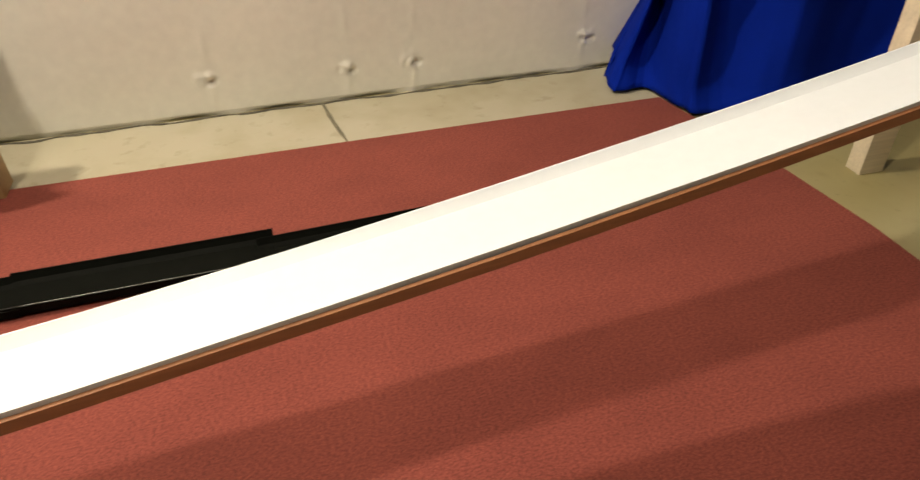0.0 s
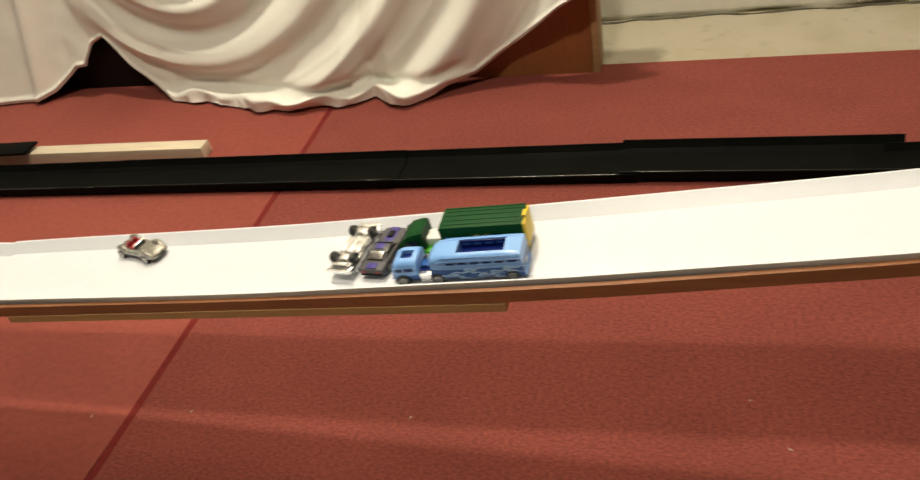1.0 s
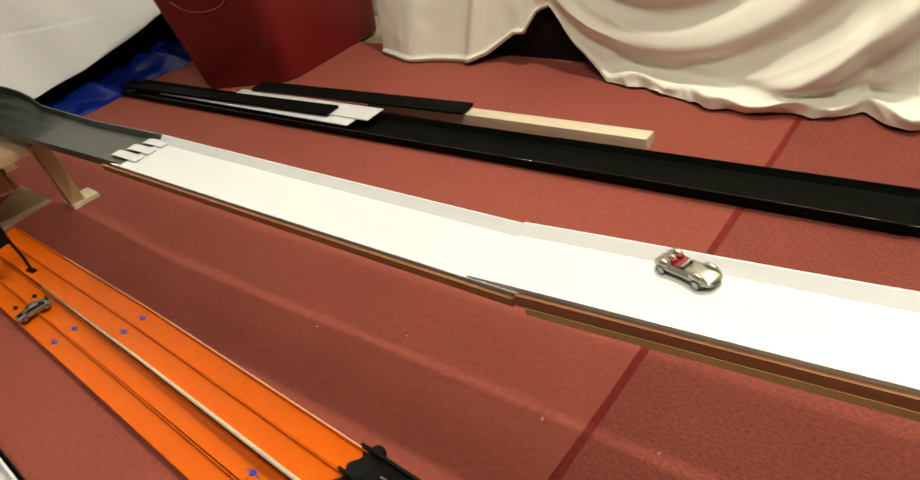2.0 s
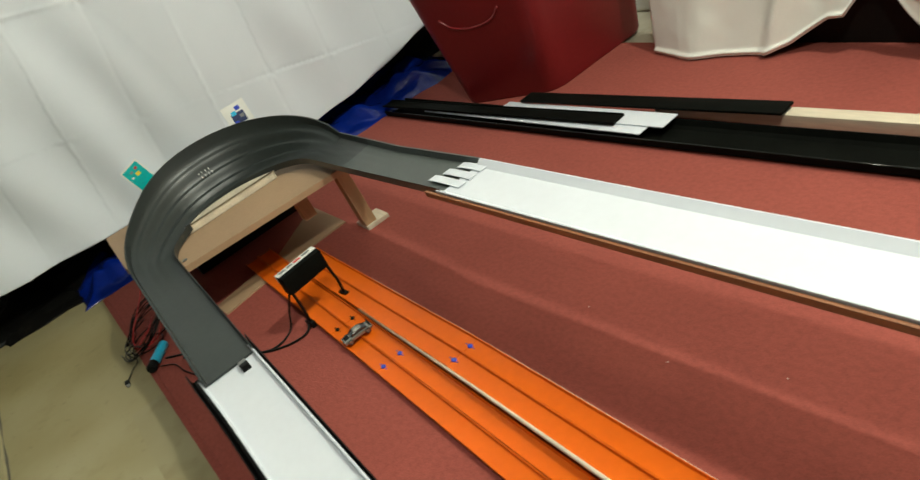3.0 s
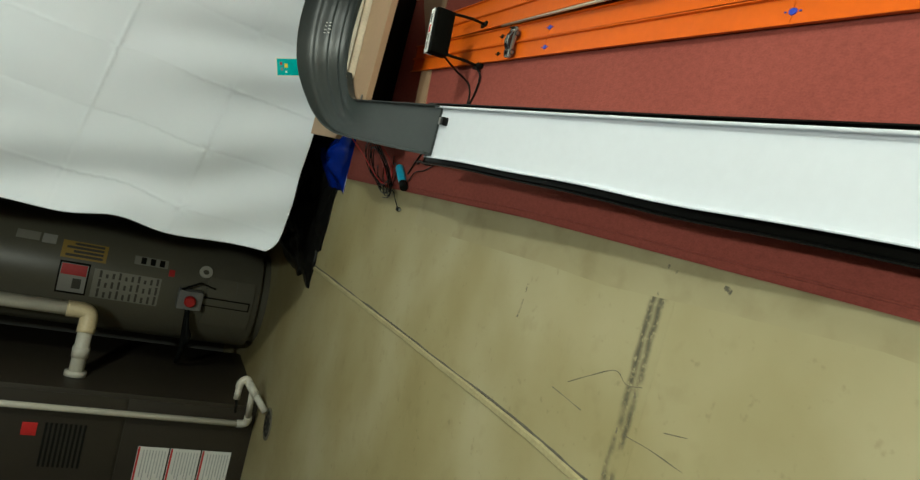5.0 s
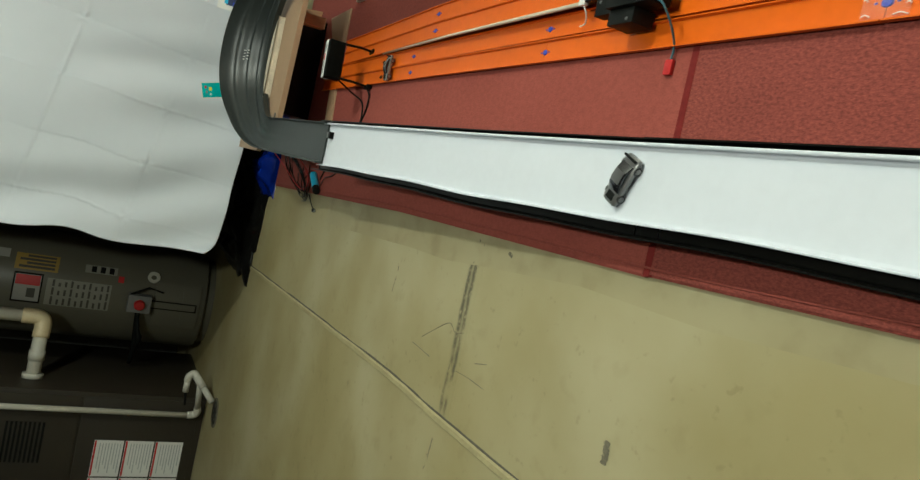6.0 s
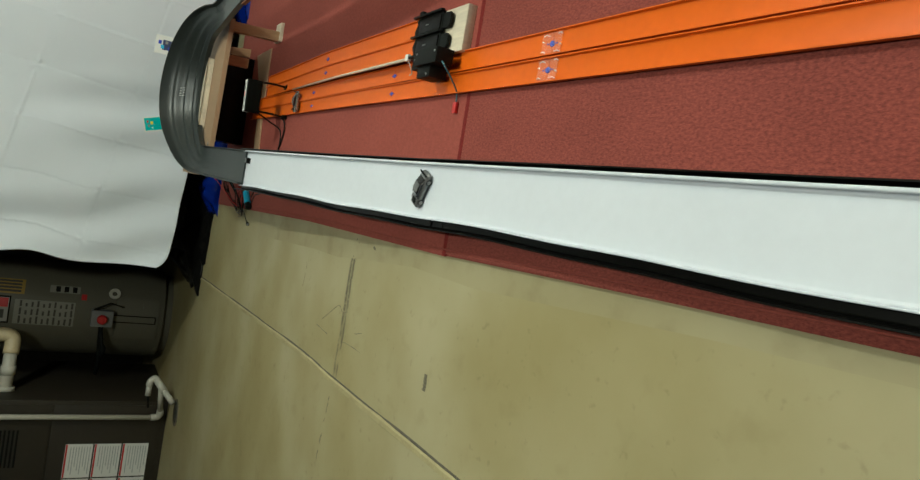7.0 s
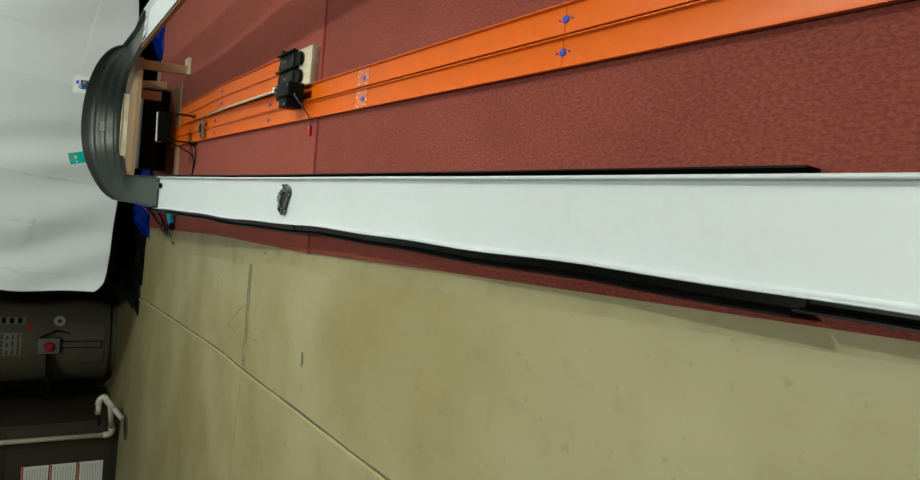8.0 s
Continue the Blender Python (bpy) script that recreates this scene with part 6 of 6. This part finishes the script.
def flipped_car(at):
    ob = thing("toy_chrome_car", "overturned toy car showing its chrome underside", "toy car", at=at)
    # it lies on its roof, wheels upward
    part("body", shell([(-0.0365, 0.0100, 0.0075, 0.0135), (-0.0345, 0.0138, 0.0068, 0.0150), (-0.0215, 0.0148, 0.0060, 0.0154), (0.0, 0.0140, 0.0060, 0.0150), (0.0215, 0.0150, 0.0060, 0.0154), (0.034, 0.0142, 0.0070, 0.0150), (0.036, 0.0115, 0.0080, 0.0138)], 24, 5), M_CHROME, ob, "chrome plated body")
    part("roof", shell([(-0.016, 0.0110, 0.0060, 0.0085), (-0.009, 0.0105, 0.0, 0.0085), (0.010, 0.0105, 0.0, 0.0085), (0.020, 0.0115, 0.0060, 0.0085)], 20, 4), M_GLASS, ob)
    pan = part("chassis", prism([(-0.0345, -0.0095), (-0.0280, -0.0128), (-0.0275, -0.0078), (-0.0155, -0.0078), (-0.0150, -0.0130), (0.0150, -0.0132), (0.0155, -0.0080), (0.0275, -0.0080), (0.0280, -0.0128), (0.0340, -0.0105), (0.0340, 0.0105), (0.0280, 0.0128), (0.0275, 0.0080), (0.0155, 0.0080), (0.0150, 0.0132), (-0.0150, 0.0130), (-0.0155, 0.0078), (-0.0275, 0.0078), (-0.0280, 0.0128), (-0.0345, 0.0095)], 0.0145, 0.0172, 0.0005), M_CHROME, ob, "chrome chassis plate")
    for x0, x1, y0, y1, h in ((-0.033, -0.0285, -0.0085, 0.0085, 0.0195), (0.0285, 0.0330, -0.0095, 0.0095, 0.0192), (-0.013, 0.013, -0.0030, 0.0030, 0.0200), (-0.012, 0.012, -0.0115, -0.0085, 0.0194), (-0.012, 0.012, 0.0085, 0.0115, 0.0194), (0.006, 0.010, -0.0075, 0.0075, 0.0189), (-0.0255, -0.0170, -0.0050, 0.0050, 0.0205), (0.0170, 0.0258, -0.0055, 0.0055, 0.0208), (-0.008, -0.004, -0.0075, 0.0075, 0.0187)):
        part("chassis_rib", boxed(x0, x1, y0, y1, 0.0168, h, 0.0009), M_CHROME, pan)
    for s in (-1, 1):
        part("exhaust", tube(smoothed([(-0.012, s * 0.0058, 0.0182), (0.0, s * 0.0062, 0.0188), (0.014, s * 0.0052, 0.0184), (0.026, s * 0.0088, 0.0180), (0.0345, s * 0.0090, 0.0178)]), 0.0011, 8), M_CHROME, pan, smooth=True)
    for x in (-0.0375, 0.0375):
        part("bumper", boxed(x - 0.0016, x + 0.0016, -0.0142, 0.0142, 0.0115, 0.0158, 0.0012), M_CHROME, ob)
    for x in (-0.0215, 0.0215):
        part("axle", tube([(x, -0.013, 0.0192), (x, 0.013, 0.0192)], 0.0008, 8), M_STEEL, ob)
        for s in (-1, 1):
            w = wheel(ob, x, s * 0.0122, 0.0060, 0.0055)
            w.matrix_basis = Matrix.Translation((0, 0, 0.0132))
    return ob


def roadster(at):
    ob = thing("toy_roadster", "silver open-top toy roadster with a red interior", "toy car", at=at)
    part("body", shell([(-0.0365, 0.0060, 0.0060, 0.0085), (-0.0345, 0.0105, 0.0045, 0.0105), (-0.027, 0.0142, 0.0035, 0.0135), (-0.017, 0.0138, 0.0035, 0.0142), (-0.004, 0.0128, 0.0035, 0.0132), (0.008, 0.0132, 0.0035, 0.0132), (0.020, 0.0146, 0.0035, 0.0142), (0.029, 0.0130, 0.0040, 0.0120), (0.0355, 0.0080, 0.0060, 0.0090)], 28, 2.8), M_SILV, ob)
    for x, y, l in ((-0.021, 0.0098, 0.012), (-0.021, -0.0098, 0.012), (0.021, 0.0100, 0.011), (0.021, -0.0100, 0.011)):
        part("fender", shell([(x - l, 0.0012, 0.0060, 0.0110), (x - l * 0.5, 0.0036, 0.0060, 0.0158), (x, 0.0042, 0.0060, 0.0170), (x + l * 0.5, 0.0036, 0.0060, 0.0155), (x + l, 0.0012, 0.0060, 0.0110)], 18, 2.4), M_SILV, ob).matrix_basis = Matrix.Translation((0, y, 0))
    part("cockpit", boxed(-0.0010, 0.0155, -0.0085, 0.0085, 0.0120, 0.0142, 0.0010), M_SEAT, ob, "dark red cockpit")
    for s in (-1, 1):
        part("seat", boxed(0.0085, 0.0140, s * 0.0042 - 0.0030, s * 0.0042 + 0.0030, 0.0135, 0.0182, 0.0012), M_SEAT, ob)
    part("dashboard", boxed(-0.0022, 0.0006, -0.0080, 0.0080, 0.0130, 0.0158, 0.0006), M_BLACKM, ob)
    m = Matrix.Translation((-0.0020, 0, 0.0160)) @ Euler((0, radians(-32), 0)).to_matrix().to_4x4()
    part("windscreen", boxed(-0.0004, 0.0004, -0.0080, 0.0080, -0.0022, 0.0028, 0.0002, m), M_CHROME, ob)
    part("head_fairing", shell([(0.0135, 0.0030, 0.0120, 0.0165), (0.0180, 0.0030, 0.0120, 0.0172), (0.0300, 0.0010, 0.0100, 0.0125)], 14, 2.4), M_SILV, ob)
    part("grille", boxed(-0.0368, -0.0355, -0.0045, 0.0045, 0.0062, 0.0085, 0.0006), M_BLACKM, ob)
    wheels(ob, (-0.0215, 0.0215), 0.0122, 0.0058, M_WHITEP)
    return ob


def coupe(at, paint, label):
    ob = thing("toy_coupe", label, "toy car", at=at)
    part("body", shell([(-0.034, 0.0105, 0.0050, 0.0095), (-0.032, 0.0136, 0.0036, 0.0112), (-0.024, 0.0146, 0.0034, 0.0128), (-0.010, 0.0142, 0.0034, 0.0132), (0.010, 0.0146, 0.0034, 0.0136), (0.024, 0.0148, 0.0034, 0.0136), (0.031, 0.0138, 0.0036, 0.0124), (0.034, 0.0112, 0.0050, 0.0104)], 26, 4), paint, ob)
    top = part("canopy", shell([(-0.016, 0.0122, 0.0120, 0.0133), (-0.008, 0.0114, 0.0120, 0.0190), (0.002, 0.0108, 0.0120, 0.0204), (0.012, 0.0110, 0.0120, 0.0196), (0.023, 0.0120, 0.0120, 0.0138)], 22, 3.6), M_GLASS, ob, "smoked black canopy")
    part("roof_panel", shell([(-0.0052, 0.0088, 0.0186, 0.0200), (0.002, 0.0092, 0.0192, 0.0211), (0.012, 0.0090, 0.0188, 0.0202)], 16, 4), paint, top)
    part("bonnet_panel", boxed(-0.0290, -0.0185, -0.0070, 0.0070, 0.0112, 0.0134, 0.0005), M_BLACKM, ob)
    part("spoiler", boxed(0.0290, 0.0325, -0.0130, 0.0130, 0.0150, 0.0162, 0.0004), M_BLACKM, ob)
    for s in (-1, 1):
        part("spoiler_post", boxed(0.0298, 0.0315, s * 0.0095 - 0.0008, s * 0.0095 + 0.0008, 0.0122, 0.0152, 0.0002), M_BLACKM, ob)
        part("headlight", boxed(-0.0338, -0.0318, s * 0.0090 - 0.0022, s * 0.0090 + 0.0022, 0.0085, 0.0102, 0.0004), M_CHROME, ob)
    wheels(ob, (-0.0210, 0.0205), 0.0130, 0.0060)
    return ob


def on_run(x, y, turn=0.0):
    """A pose on the bed of the upper white run."""
    slope = math.atan2(HIGH_Z(x + 0.1) - HIGH_Z(x - 0.1), 0.2)
    return Matrix.Translation((x, y, HIGH_Z(x) - 0.0108)) @ Matrix.Rotation(radians(3.15), 4, "Z") @ Matrix.Rotation(-slope, 4, "Y") @ Matrix.Rotation(radians(turn), 4, "Z")


blue_truck(on_run(1.481, 0.3160) @ Matrix.Diagonal((0.98, 0.98, 0.86, 1)))
green_truck(on_run(1.478, 0.352, -1.0) @ Matrix.Diagonal((1.0, 1.0, 0.78, 1)))
muscle_car(on_run(1.395, 0.339, -98) @ Matrix.Diagonal((0.96, 0.96, 0.92, 1)))
flipped_car(on_run(1.362, 0.341, 80) @ Matrix.Diagonal((0.96, 0.96, 0.86, 1)))
roadster(on_run(1.074, 0.350, 163))
down_slope = math.atan2(DOWN_Z(0.90) - DOWN_Z(1.02), 0.12)
coupe(Matrix.Translation((0.96, -0.246, DOWN_Z(0.96) - 0.0088)) @ Matrix.Rotation(down_slope, 4, "Y") @ Matrix.Rotation(radians(64), 4, "Z"), M_LEAD, "small gunmetal grey toy coupe slewed across the white track")
coupe(Matrix.Translation((-0.135, -0.022, 0.0112)) @ Matrix.Rotation(radians(86), 4, "Z"), M_SILV, "small black and silver toy car stopped across the lanes")
